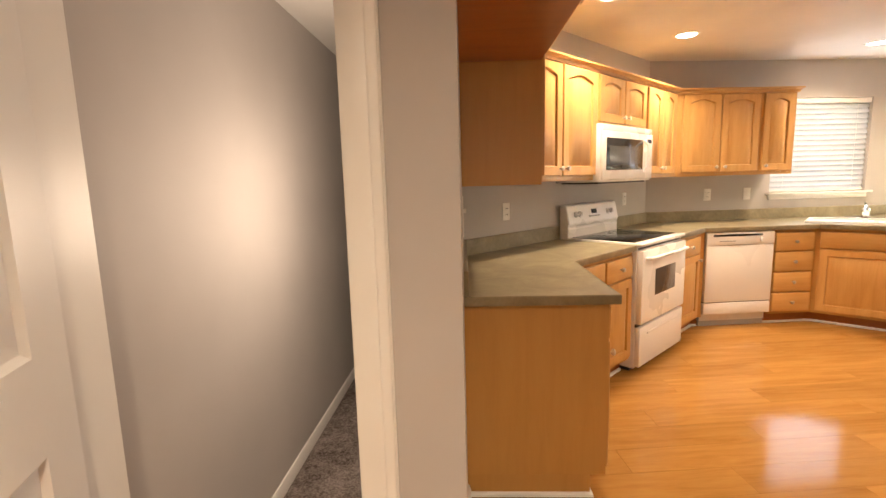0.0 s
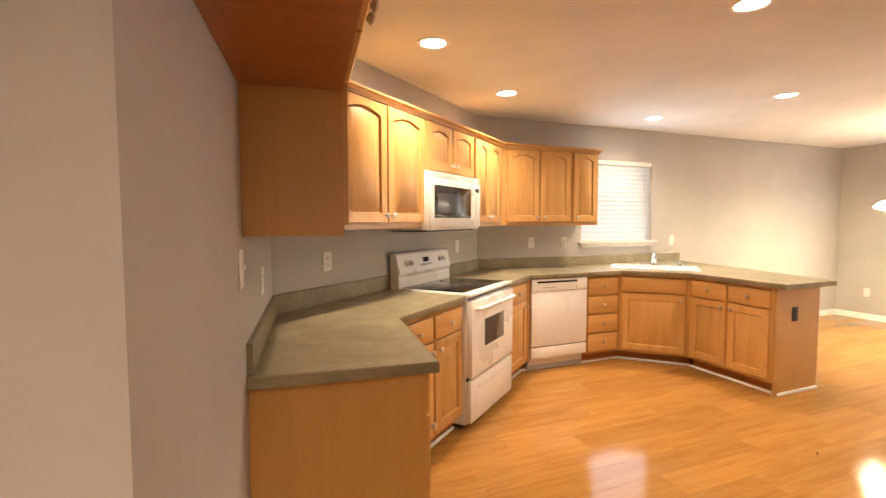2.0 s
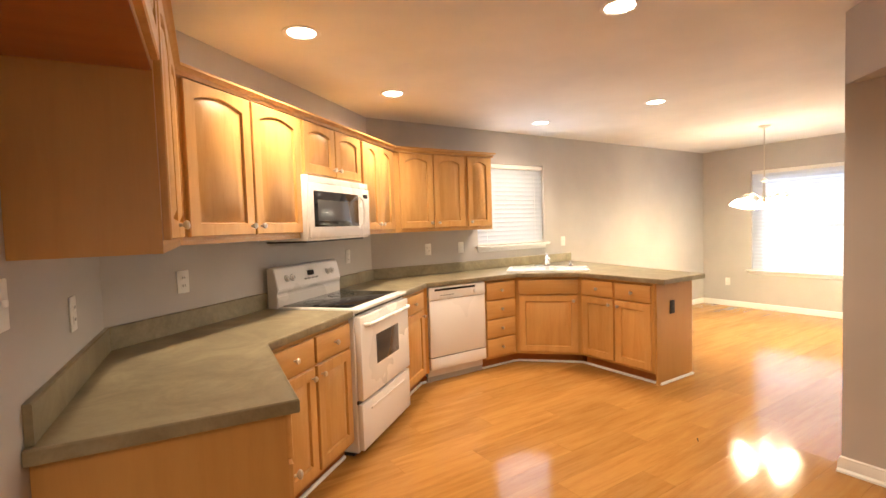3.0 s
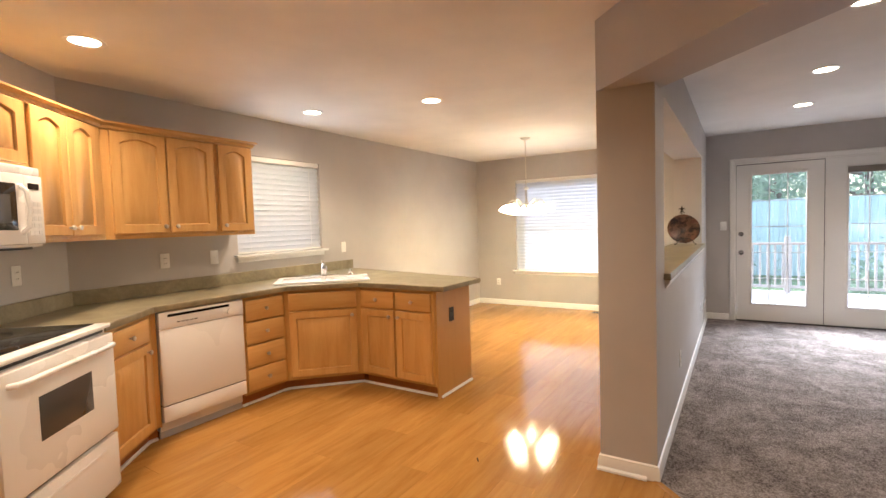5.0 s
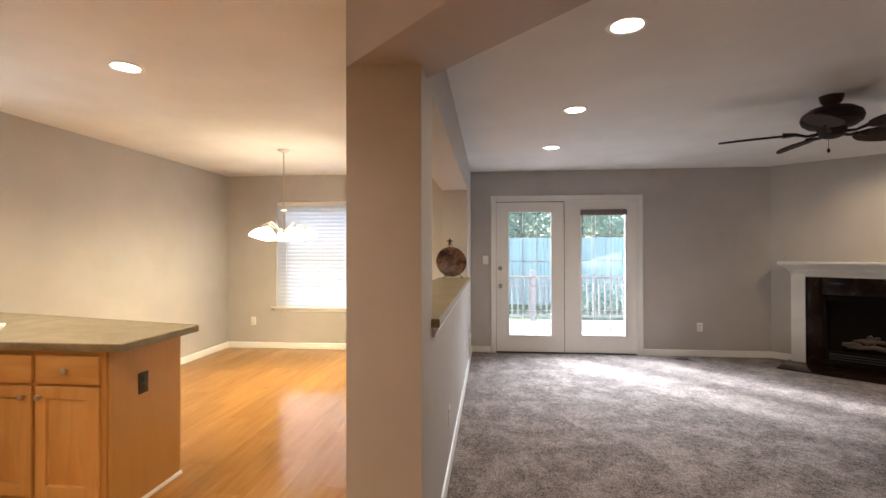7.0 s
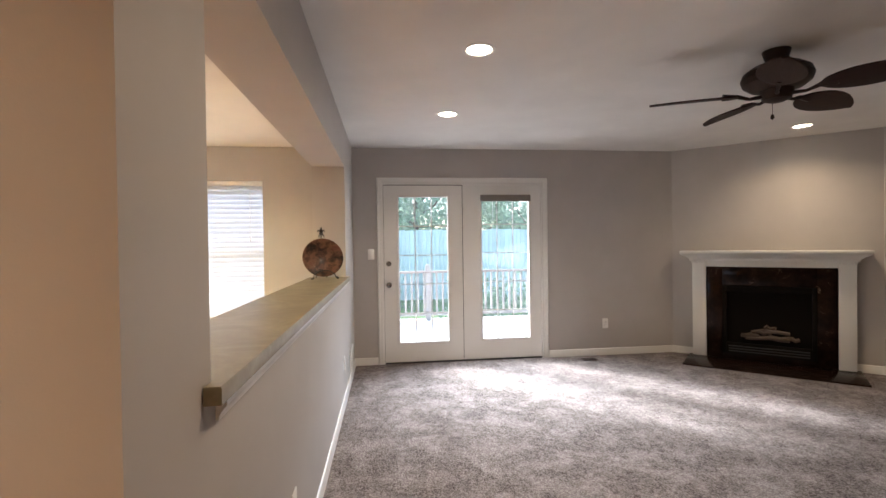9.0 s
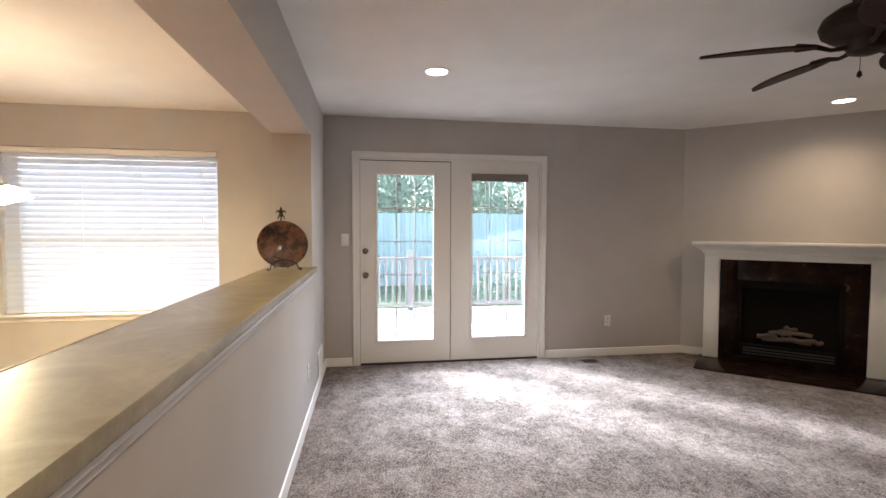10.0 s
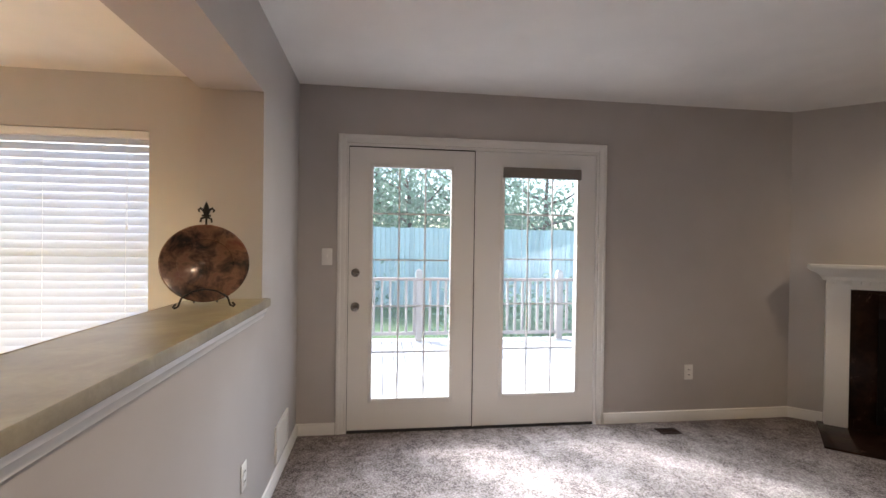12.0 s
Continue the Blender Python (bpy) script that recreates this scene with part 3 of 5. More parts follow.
            part("raised_blind", bm, painted("taupe blind", (0.23, 0.205, 0.18), 0.7, 60, 0.4), bl)
            for k in range(5):
                part("slat", boxed(ga - 0.014, gb + 0.014, -0.034, -0.03, gz1 - 0.066 + k * 0.012, gz1 - 0.058 + k * 0.012, 0.001), bpy.data.materials["taupe blind"], bl)
            part("cord", tube(bmesh.new(), [(ga + 0.13, -0.02, gz1 - 0.06), (ga + 0.13, -0.02, gz1 - 0.75)], 0.0015, 5), PLASTIC, bl)


patio_doors()

# ---- cabinets ----


def cab_door(w, h, arch=0.0):
    """A raised-panel door: outline 0..w, 0..h, front at y = -0.02."""
    bm = bmesh.new()
    st, t, n = min(0.058, w * 0.2), 0.02, 10

    def outline(ins, top_rise):
        x0, x1, z0, z1 = st + ins, w - st - ins, st + ins, h - (st if not arch else st * 0.72) - ins
        pts = [(x0 + (x1 - x0) * k / n, z0) for k in range(n)] + [(x1, z0 + (z1 - top_rise - z0) * k / 4) for k in range(4)]
        for k in range(n):
            u = 1 - 2 * k / n
            pts.append((x0 + (x1 - x0) * (1 - k / n), z1 - top_rise * abs(u) ** 1.7))
        pts += [(x0, z1 - top_rise - (z1 - top_rise - z0) * k / 4) for k in range(4)]
        return pts

    def rect(ins):
        x0, x1, z0, z1 = ins, w - ins, ins, h - ins
        return [(x0 + (x1 - x0) * k / n, z0) for k in range(n)] + [(x1, z0 + (z1 - z0) * k / 4) for k in range(4)] + [(x1 - (x1 - x0) * k / n, z1) for k in range(n)] + [(x0, z1 - (z1 - z0) * k / 4) for k in range(4)]

    rings = [(rect(0), 0.0), (rect(0), -t + 0.004), (rect(0.004), -t), (outline(0, arch), -t), (outline(0.005, arch), -t + 0.013), (outline(0.011, arch), -t + 0.013), (outline(0.034, arch), -t + 0.001)]
    prev = None
    for pts, y in rings:
        r = [bm.verts.new((x, y, z)) for x, z in pts]
        if prev:
            for k in range(len(r)):
                bm.faces.new((prev[k], prev[(k + 1) % len(r)], r[(k + 1) % len(r)], r[k]))
        else:
            bm.faces.new(r[::-1])
        prev = r
    bm.faces.new(prev)
    return bm


def add_door(cab, x, z, w, h, y, arch=0.0, knob=None, mat=MAPLE):
    d = part("door", cab_door(w, h, arch), mat, cab, at=pose(x, y, z))
    if knob:
        shared("handle", KNOB, d, pose(knob[0], -0.02, knob[1]))
    return d


def add_drawer(cab, x, z, w, h, y, knob=True):
    bm = boxed(0, w, -0.02, 0, 0, h, 0.005)
    d = part("drawer_front", bm, MAPLE_X, cab, at=pose(x, y, z))
    if knob:
        shared("handle", KNOB, d, pose(w / 2, -0.02, h / 2))
    return d


def local(m, pts):
    inv = m.inverted()
    return [tuple((inv @ Vector((p[0], p[1], 0))).to_2d()) for p in pts]


def base_cabinet(m, outline, label, toe, name="base_cabinet"):
    """A body over a plan outline in the frame m, with a recessed toe kick outline."""
    cab = thing(name, label, "cabinet", m, "kitchen base cabinets")
    part("body", prism(bmesh.new(), outline, 0.10, 0.868), PANEL, cab)
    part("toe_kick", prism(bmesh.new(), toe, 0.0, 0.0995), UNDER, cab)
    return cab


D, DT, DC = 0.595, 0.53, 0.625
E0 = 0.985

# left run, beside the refrigerator space
inner = (LA - D * KA, -D)
cab = base_cabinet(LEFT, [(E0 + 0.02, 0), (E0 + 0.02, -D), inner, (LA, 0)], "maple base cabinet with a plain end panel beside the fridge space", [(E0 + 0.02, 0), (E0 + 0.02, -DT), (LA - DT * KA, -DT), (LA, 0)])
part("end_panel", boxed(E0, E0 + 0.0195, -D, -0.001, 0.0995, 0.868), PANEL, cab)
part("end_panel", boxed(E0, E0 + 0.0195, -DT, -0.001, 0.001, 0.099), PANEL, cab)
wl = inner[0] - E0 - 0.06
add_drawer(cab, E0 + 0.03, 0.70, wl, 0.14, -D)
add_door(cab, E0 + 0.03, 0.125, wl, 0.56, -D, knob=(0.04, 0.5))

# two-door unit beside the range
RX0, RX1 = 1.035, 1.815
cab = base_cabinet(DIAG, [(0, 0), (D * KA, -D), (RX0 - 0.004, -D), (RX0 - 0.004, 0)], "maple base cabinet with two drawers over two doors, beside the range", [(0, 0), (DT * KA, -DT), (RX0 - 0.004, -DT), (RX0 - 0.004, 0)])
wd = (RX0 - 0.03 - D * KA - 0.05) / 2
for k in (0, 1):
    x = D * KA + 0.035 + k * (wd + 0.022)
    add_drawer(cab, x, 0.70, wd, 0.14, -D)
    add_door(cab, x, 0.125, wd, 0.56, -D, knob=(wd - 0.035 if k == 0 else 0.035, 0.51))

# narrow unit right of the range, running into the corner
cab = base_cabinet(DIAG, [(RX1 + 0.004, 0), (RX1 + 0.004, -D), (AB - D * KB, -D), (AB, 0)], "narrow maple corner base cabinet between the range and dishwasher", [(RX1 + 0.004, 0), (RX1 + 0.004, -DT), (AB - DT * KB, -DT), (AB, 0)])
wn_ = AB - D * KB - RX1 - 0.09
add_drawer(cab, RX1 + 0.03, 0.70, wn_, 0.14, -D)
add_door(cab, RX1 + 0.03, 0.125, wn_, 0.56, -D, knob=(wn_ - 0.04, 0.51))

# filler, dishwasher space, drawers on the window wall
DW0, DW1 = 2.56 - B.x, 3.185 - B.x
cab = base_cabinet(WIN, [(0, 0), (D * KB, -D), (DW0 - 0.004, -D), (DW0 - 0.004, 0)], "narrow maple filler beside the dishwasher", [(0, 0), (DT * KB, -DT), (DW0 - 0.004, -DT), (DW0 - 0.004, 0)])
DRX = SINK_A.x - B.x
cab = base_cabinet(WIN, [(DW1 + 0.004, 0), (DW1 + 0.004, -D), (DRX - 0.001, -D), (DRX - 0.001, 0)], "maple base cabinet with a stack of four drawers", [(DW1 + 0.004, 0), (DW1 + 0.004, -DT), (DRX - 0.001, -DT), (DRX - 0.001, 0)])
for z, h in ((0.125, 0.168), (0.310, 0.168), (0.495, 0.168), (0.680, 0.160)):
    add_drawer(cab, DW1 + 0.02, z, DRX - DW1 - 0.05, h, -D)

# diagonal sink unit
so = [tuple(SINK_A), tuple(SINK_B), (4.574, 3.751), (4.574, WY), (SINK_A.x, WY)]
n_in = Vector((SINK_B.y - SINK_A.y, SINK_A.x - SINK_B.x)).normalized() * -0.07
ta, tb = SINK_A + n_in + Vector((0.02, 0)), SINK_B + n_in + Vector((0.02, 0))
cab = base_cabinet(SINK, local(SINK, so), "maple sink base cabinet set across the corner", local(SINK, [(SINK_A.x + 0.001, SINK_A.y + 0.07), tuple(ta), tuple(tb), (4.573, 3.752), (4.573, WY), (SINK_A.x + 0.001, WY)]), "sink_cabinet")
ws = (SINK_B - SINK_A).length
add_drawer(cab, 0.035, 0.70, ws - 0.07, 0.14, -0.0, knob=False)
add_door(cab, 0.035, 0.125, ws - 0.07, 0.56, -0.0, knob=(ws - 0.11, 0.51))

# peninsula unit
PD = 0.55
cab = base_cabinet(PEN, [(0, 0), (0, -PD), (0.768, -PD), (0.768, 0)], "maple peninsula cabinet with two drawers, two doors and a plain end", [(0, 0), (0, -PD + 0.07), (0.755, -PD + 0.07), (0.755, 0)], "peninsula_cabinet")
part("end_panel", boxed(0.7685, 0.780, -PD + 0.012, 0.0, 0.001, 0.868), PANEL, cab)
for k in (0, 1):
    add_drawer(cab, 0.03 + k * 0.368, 0.70, 0.345, 0.14, -PD)
    add_door(cab, 0.03 + k * 0.368, 0.125, 0.345, 0.56, -PD, knob=(0.31 if k == 0 else 0.035, 0.51))
part("back_panel", boxed(0, 0.768, 0.001, 0.012, 0.001, 0.868), PANEL, cab)

# white shoe moulding along the toe kicks
SHOE = [(0.0, 0.0), (0.014, 0.0), (0.012, 0.010), (0.006, 0.016), (0.0, 0.018)]
baseboard([plan(LEFT, E0, -0.002), plan(LEFT, E0, -DT), plan(LEFT, LA - DT * KA, -DT), plan(DIAG, RX0 - 0.01, -DT)], SHOE)
baseboard([plan(DIAG, RX1 + 0.01, -DT), plan(DIAG, AB - DT * KB, -DT), plan(WIN, DW0 - 0.006, -DT)], SHOE)
baseboard([plan(WIN, DW1 + 0.006, -DT), (SINK_A.x + 0.001, SINK_A.y + 0.07), tuple(ta), tuple(tb), (4.095, 3.74), (4.095, 2.97), (4.575, 2.97)], SHOE)


def counter(name, outline, front, label):
    """A laminate top over a plan outline, with an edge band along the front path."""
    top = thing(name, label, "countertop")
    bm = prism(bmesh.new(), outline, 0.870, 0.907)
    part("surface", bm, COUNTER, top)
    part("edge_band", sweep(front, [(0.0003, 0.869), (0.003, 0.869), (0.004, 0.872), (0.004, 0.904), (0.001, 0.9085), (-0.004, 0.9085), (-0.004, 0.9073), (0.0003, 0.9073)]), COUNTER, top)
    return top


TIPX = 4.60
f1_ = [plan(LEFT, E0 - 0.042, -0.003), plan(LEFT, E0 - 0.042, -DC), plan(LEFT, LA - DC * KA, -DC), plan(DIAG, RX0 - 0.004, -DC)]
f2_ = [plan(DIAG, RX1 + 0.004, -DC), plan(WIN, DC * KB, -DC), (SINK_A.x - 0.012, 4.16), (SINK_B.x - 0.032, 3.735), (SINK_B.x - 0.032, 2.872), (TIPX, 2.872), (5.06, WY - 0.003)]
counter("countertop", [plan(LEFT, E0 - 0.042, -0.001), plan(LEFT, E0 - 0.042, -DC), plan(LEFT, LA - DC * KA, -DC), plan(DIAG, RX0 - 0.003, -DC), plan(DIAG, RX0 - 0.003, -0.001), plan(DIAG, 0.001, -0.001)], f1_, "olive-grey laminate countertop beside the range")
counter("countertop", [plan(DIAG, RX1 + 0.003, -0.001), plan(DIAG, RX1 + 0.003, -DC), plan(WIN, DC * KB, -DC), (SINK_A.x - 0.012, 4.16), (SINK_B.x - 0.032, 3.735), (SINK_B.x - 0.032, 2.872), (TIPX, 2.872), (5.06, WY - 0.001), plan(WIN, 0, -0.001)], f2_, "olive-grey laminate countertop from the range round the sink to the peninsula")
BS = [(0.001, 0.909), (0.020, 0.909), (0.020, 1.006), (0.016, 1.010), (0.001, 1.010)]
solid("backsplash", sweep([plan(LEFT, E0 - 0.02, 0), tuple(A), plan(DIAG, RX0 + 0.0, 0)], BS), COUNTER, "low olive-grey laminate backsplash beside the range", "backsplash")
solid("backsplash", sweep([plan(DIAG, RX1, 0), tuple(B), (5.05, WY)], BS), COUNTER, "low olive-grey laminate backsplash behind the sink counter", "backsplash")

# ---- upper cabinets ----
UD, UZ0, UZ1 = 0.31, 1.372, 2.095


def upper(m, outline, label, z0=UZ0):
    cab = thing("wall_cabinet", label, "cabinet", m, "kitchen wall cabinets")
    part("body", prism(bmesh.new(), outline, z0, UZ1), MAPLE, cab)
    return cab


def upper_doors(cab, x0, x1, n, z0, arch=0.035, knobs="pair", y=-UD, edge=0.02, gap=0.012):
    w = (x1 - x0 - 2 * edge - (n - 1) * gap) / n
    h = UZ1 - z0 - 0.035
    for k in range(n):
        kx = (w - 0.03 if k % 2 == 0 else 0.03) if knobs == "pair" else knobs[k] * w
        add_door(cab, x0 + edge + k * (w + gap), z0 + 0.015, w, h, y, arch, knob=(kx, 0.045))


U0 = 0.94
cab = upper(LEFT, [(0.06, -0.001), (0.06, -UD), (U0 - 0.002, -UD), (U0 - 0.002, -0.001)], "short maple wall cabinet over the empty fridge space", 1.82)
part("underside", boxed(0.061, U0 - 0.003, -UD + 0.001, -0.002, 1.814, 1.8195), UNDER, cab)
upper_doors(cab, 0.06, U0, 2, 1.82, 0.02)
cab = upper(LEFT, [(U0 + 0.014, -0.001), (U0 + 0.014, -UD), (LA - UD * KA, -UD), (LA, -0.001)], "maple wall cabinet with a plain side panel")
part("side_panel", boxed(U0, U0 + 0.0135, -UD, -0.001, UZ0 - 0.02, UZ1), PANEL, cab)
upper_doors(cab, U0 + 0.012, LA - UD * KA, 2, UZ0)
cab = upper(DIAG, [(0.0, -0.001), (UD * KA, -UD), (RX0 - 0.001, -UD), (RX0 - 0.001, -0.001)], "maple wall cabinet with two arched doors beside the microwave")
upper_doors(cab, UD * KA + 0.02, RX0, 2, UZ0)
cab = upper(DIAG, [(RX0, -0.001), (RX0, -UD), (RX1, -UD), (RX1, -0.001)], "short maple wall cabinet over the microwave", 1.742)
upper_doors(cab, RX0, RX1, 2, 1.742, 0.025)
cab = upper(DIAG, [(RX1 + 0.001, -0.001), (RX1 + 0.001, -UD), (AB - UD * KB, -UD), (AB, -0.001)], "maple corner wall cabinet with two narrow arched doors")
upper_doors(cab, RX1, AB - UD * KB - 0.05, 2, UZ0, gap=0.004)
UW = [UD * KB + 0.05, 0.50, 0.902, 1.235]
cab = upper(WIN, [(0, -0.001), (UD * KB, -UD), (UW[2] - 0.001, -UD), (UW[2] - 0.001, -0.001)], "maple wall cabinet with two arched doors beside the window")
upper_doors(cab, UW[0] - 0.02, UW[2], 2, UZ0, knobs=(0.9, 0.1))
cab = upper(WIN, [(UW[2], -0.001), (UW[2], -UD), (UW[3], -UD), (UW[3], -0.001)], "single-door maple wall cabinet next to the kitchen window")
upper_doors(cab, UW[2], UW[3], 1, UZ0, knobs=(0.1,))
crown = [(-0.004, UZ1 - 0.012), (0.010, UZ1 - 0.012), (0.014, UZ1 + 0.006), (0.026, UZ1 + 0.018), (0.036, UZ1 + 0.022), (0.036, UZ1 + 0.034), (-0.004, UZ1 + 0.034)]
path = [plan(LEFT, 0.06, -0.006), plan(LEFT, 0.06, -UD - 0.004), plan(LEFT, LA - (UD + 0.004) * KA, -UD - 0.004), plan(DIAG, AB - (UD + 0.004) * KB, -UD - 0.004), plan(WIN, UW[3] + 0.004, -UD - 0.004), plan(WIN, UW[3] + 0.004, -0.006)]
solid("crown_moulding", sweep(path, crown), MAPLE_X, "maple crown moulding along the wall cabinets", "moulding")
rail = [(-0.02, UZ0 - 0.020), (0.0, UZ0 - 0.020), (0.0, UZ0 - 0.0005), (-0.02, UZ0 - 0.0005)]
solid("light_rail", sweep([plan(LEFT, U0 + 0.02, -UD), plan(LEFT, LA - UD * KA, -UD), plan(DIAG, RX0 - 0.002, -UD)], rail), MAPLE_X, "maple light rail under the wall cabinets", "moulding")
solid("light_rail", sweep([plan(DIAG, RX1 + 0.002, -UD), plan(DIAG, AB - UD * KB, -UD), plan(WIN, UW[3], -UD)], rail), MAPLE_X, "maple light rail under the wall cabinets", "moulding")

# ---- appliances ----


def kitchen_range():
    r = thing("range", "white freestanding electric range with a black glass cooktop", "stove", DIAG)
    a, b, f = RX0 + 0.002, RX1 - 0.002, -0.625
    part("body", boxed(a, b, f, -0.02, 0.03, 0.895, 0.004), APPLIANCE, r)
    part("plinth", boxed(a + 0.02, b - 0.02, f + 0.04, -0.05, 0.0, 0.0295), DARK, r)
    part("cooktop_rim", boxed(a - 0.001, b + 0.001, f - 0.035, -0.095, 0.8955, 0.918, 0.008), APPLIANCE, r)
    top = part("cooktop", boxed(a + 0.03, b - 0.03, f + 0.03, -0.11, 0.9185, 0.922, 0.002), BLACK_GLASS, r)
    ring = material("burner ring print", (0.10, 0.10, 0.10), 0.25)
    for x, y, rad in ((0.2, -0.5, 0.10), (0.54, -0.5, 0.08), (0.2, -0.24, 0.075), (0.54, -0.24, 0.095)):
        bm = lathe(bmesh.new(), [(rad - 0.004, 0.9223), (rad - 0.004, 0.9226), (rad, 0.9226), (rad, 0.9223)], 32, pose(a + x, y, 0), False)
        part("burner_ring", bm, ring, top)
    # backguard
    bm = bmesh.new()
    vs = [(-0.02, 0.9), (-0.095, 0.9), (-0.095, 0.985), (-0.085, 0.99), (-0.105, 1.02), (-0.075, 1.155), (-0.055, 1.165), (-0.02, 1.165)]
    lo, hi = ([bm.verts.new((x, y, z)) for y, z in vs] for x in (a, b))
    bm.faces.new(lo)
    bm.faces.new(hi[::-1])
    for k in range(len(vs)):
        bm.faces.new((lo[k], lo[(k + 1) % len(vs)], hi[(k + 1) % len(vs)], hi[k]))
    bmesh.ops.bevel(bm, geom=[e for e in bm.edges], offset=0.005, segments=2, affect="EDGES")
    guard = part("backguard", bm, APPLIANCE, r)
    tilt = pose(0, -0.0985, 1.09, -12.5)
    grey = material("grey control print", (0.35, 0.34, 0.33), 0.5)
    for x in (0.105, 0.165, 0.60, 0.66):
        bm = lathe(bmesh.new(), [(0.020, 0.0), (0.020, 0.004), (0.016, 0.006), (0.014, 0.018), (0.0, 0.020)], 16, pose(0, 0, 0, 90))
        kb = part("knob", bm, APPLIANCE, guard, at=tilt @ pose(a + x, 0.004, 0))
        part("knob_ring", lathe(bmesh.new(), [(0.023, 0.0), (0.023, 0.0025), (0.0, 0.0025)], 20, pose(0, 0, 0, 90)), grey, kb)
        part("pointer", boxed(-0.002, 0.002, -0.0215, -0.019, -0.011, 0.011), grey, kb)
    part("clock_display", boxed(a + 0.345, a + 0.415, -0.002, 0.006, -0.005, 0.03), BLACK_GLASS, guard, at=tilt)
    for k in range(4):
        part("button", boxed(a + 0.30 + k * 0.045, a + 0.325 + k * 0.045, -0.001, 0.006, -0.03, -0.02), grey, guard, at=tilt)
    # oven door and drawer
    door = part("oven_door", boxed(a + 0.006, b - 0.006, f - 0.045, f - 0.001, 0.352, 0.868, 0.008), APPLIANCE, r)
    part("oven_window", boxed(a + 0.21, b - 0.21, f - 0.0475, f - 0.0455, 0.53, 0.72, 0.001), DARK_GLASS, door)
    bm = tube(bmesh.new(), [(a + 0.06, f - 0.04, 0.812), (a + 0.065, f - 0.075, 0.815), (a + 0.10, f - 0.088, 0.818), (b - 0.10, f - 0.088, 0.818), (b - 0.065, f - 0.075, 0.815), (b - 0.06, f - 0.04, 0.812)], 0.013, 10)
    part("handle", bm, APPLIANCE, door)
    part("vent_slot", boxed(a + 0.02, b - 0.02, f - 0.003, f - 0.0005, 0.872, 0.885), DARK, r)
    part("seam", boxed(a + 0.004, b - 0.004, f - 0.012, f - 0.0005, 0.330, 0.351), DARK, r)
    dr = part("drawer", boxed(a + 0.006, b - 0.006, f - 0.038, f - 0.001, 0.045, 0.329, 0.006), APPLIANCE, r)
    part("drawer_lip", boxed(a + 0.12, b - 0.12, f - 0.046, f - 0.036, 0.265, 0.283, 0.004), APPLIANCE, dr)


def microwave():
    m = thing("microwave", "white over-the-range microwave oven with a grey window", "microwave", DIAG)
    a, b, f, z0, z1 = RX0 - 0.032, RX1 - 0.003, -0.362, 1.335, 1.738
    part("body", boxed(a, b, f, -0.005, z0, z1, 0.004), APPLIANCE, m)
    door = part("door", boxed(a + 0.002, b - 0.13, f - 0.022, f - 0.001, z0 + 0.015, z1 - 0.045, 0.008), APPLIANCE, m)
    part("window_frame", boxed(a + 0.045, b - 0.192, f - 0.0245, f - 0.0225, z0 + 0.085, z1 - 0.095, 0.002), BLACK_GLASS, door)
    mesh_grey = material("grey window mesh", (0.055, 0.055, 0.058), 0.2)
    part("window", boxed(a + 0.085, b - 0.232, f - 0.026, f - 0.0246, z0 + 0.12, z1 - 0.15, 0.0005), mesh_grey, door)
    bm = tube(bmesh.new(), [(b - 0.165, f - 0.02, z0 + 0.07), (b - 0.162, f - 0.052, z0 + 0.10), (b - 0.160, f - 0.060, z0 + 0.19), (b - 0.162, f - 0.052, z1 - 0.13), (b - 0.165, f - 0.02, z1 - 0.10)], 0.011, 8)
    part("handle", bm, APPLIANCE, door)
    part("control_panel", boxed(b - 0.127, b - 0.003, f - 0.018, f - 0.001, z0 + 0.015, z1 - 0.045, 0.006), APPLIANCE, m)
    part("display", boxed(b - 0.105, b - 0.03, f - 0.0195, f - 0.0182, z1 - 0.115, z1 - 0.085), BLACK_GLASS, m)
    pad = material("pale key print", (0.62, 0.61, 0.60), 0.5)
    for i in range(3):
        for j in range(5):
            part("key", boxed(b - 0.108 + i * 0.03, b - 0.084 + i * 0.03, f - 0.0192, f - 0.0182, z0 + 0.06 + j * 0.036, z0 + 0.082 + j * 0.036), pad, m)
    part("top_vent", boxed(a + 0.01, b - 0.01, f - 0.012, f - 0.0005, z1 - 0.043, z1 - 0.004, 0.003), APPLIANCE, m)
    part("underside", boxed(a + 0.03, b - 0.03, f + 0.03, -0.04, z0 - 0.012, z0 - 0.0005), DARK, m)


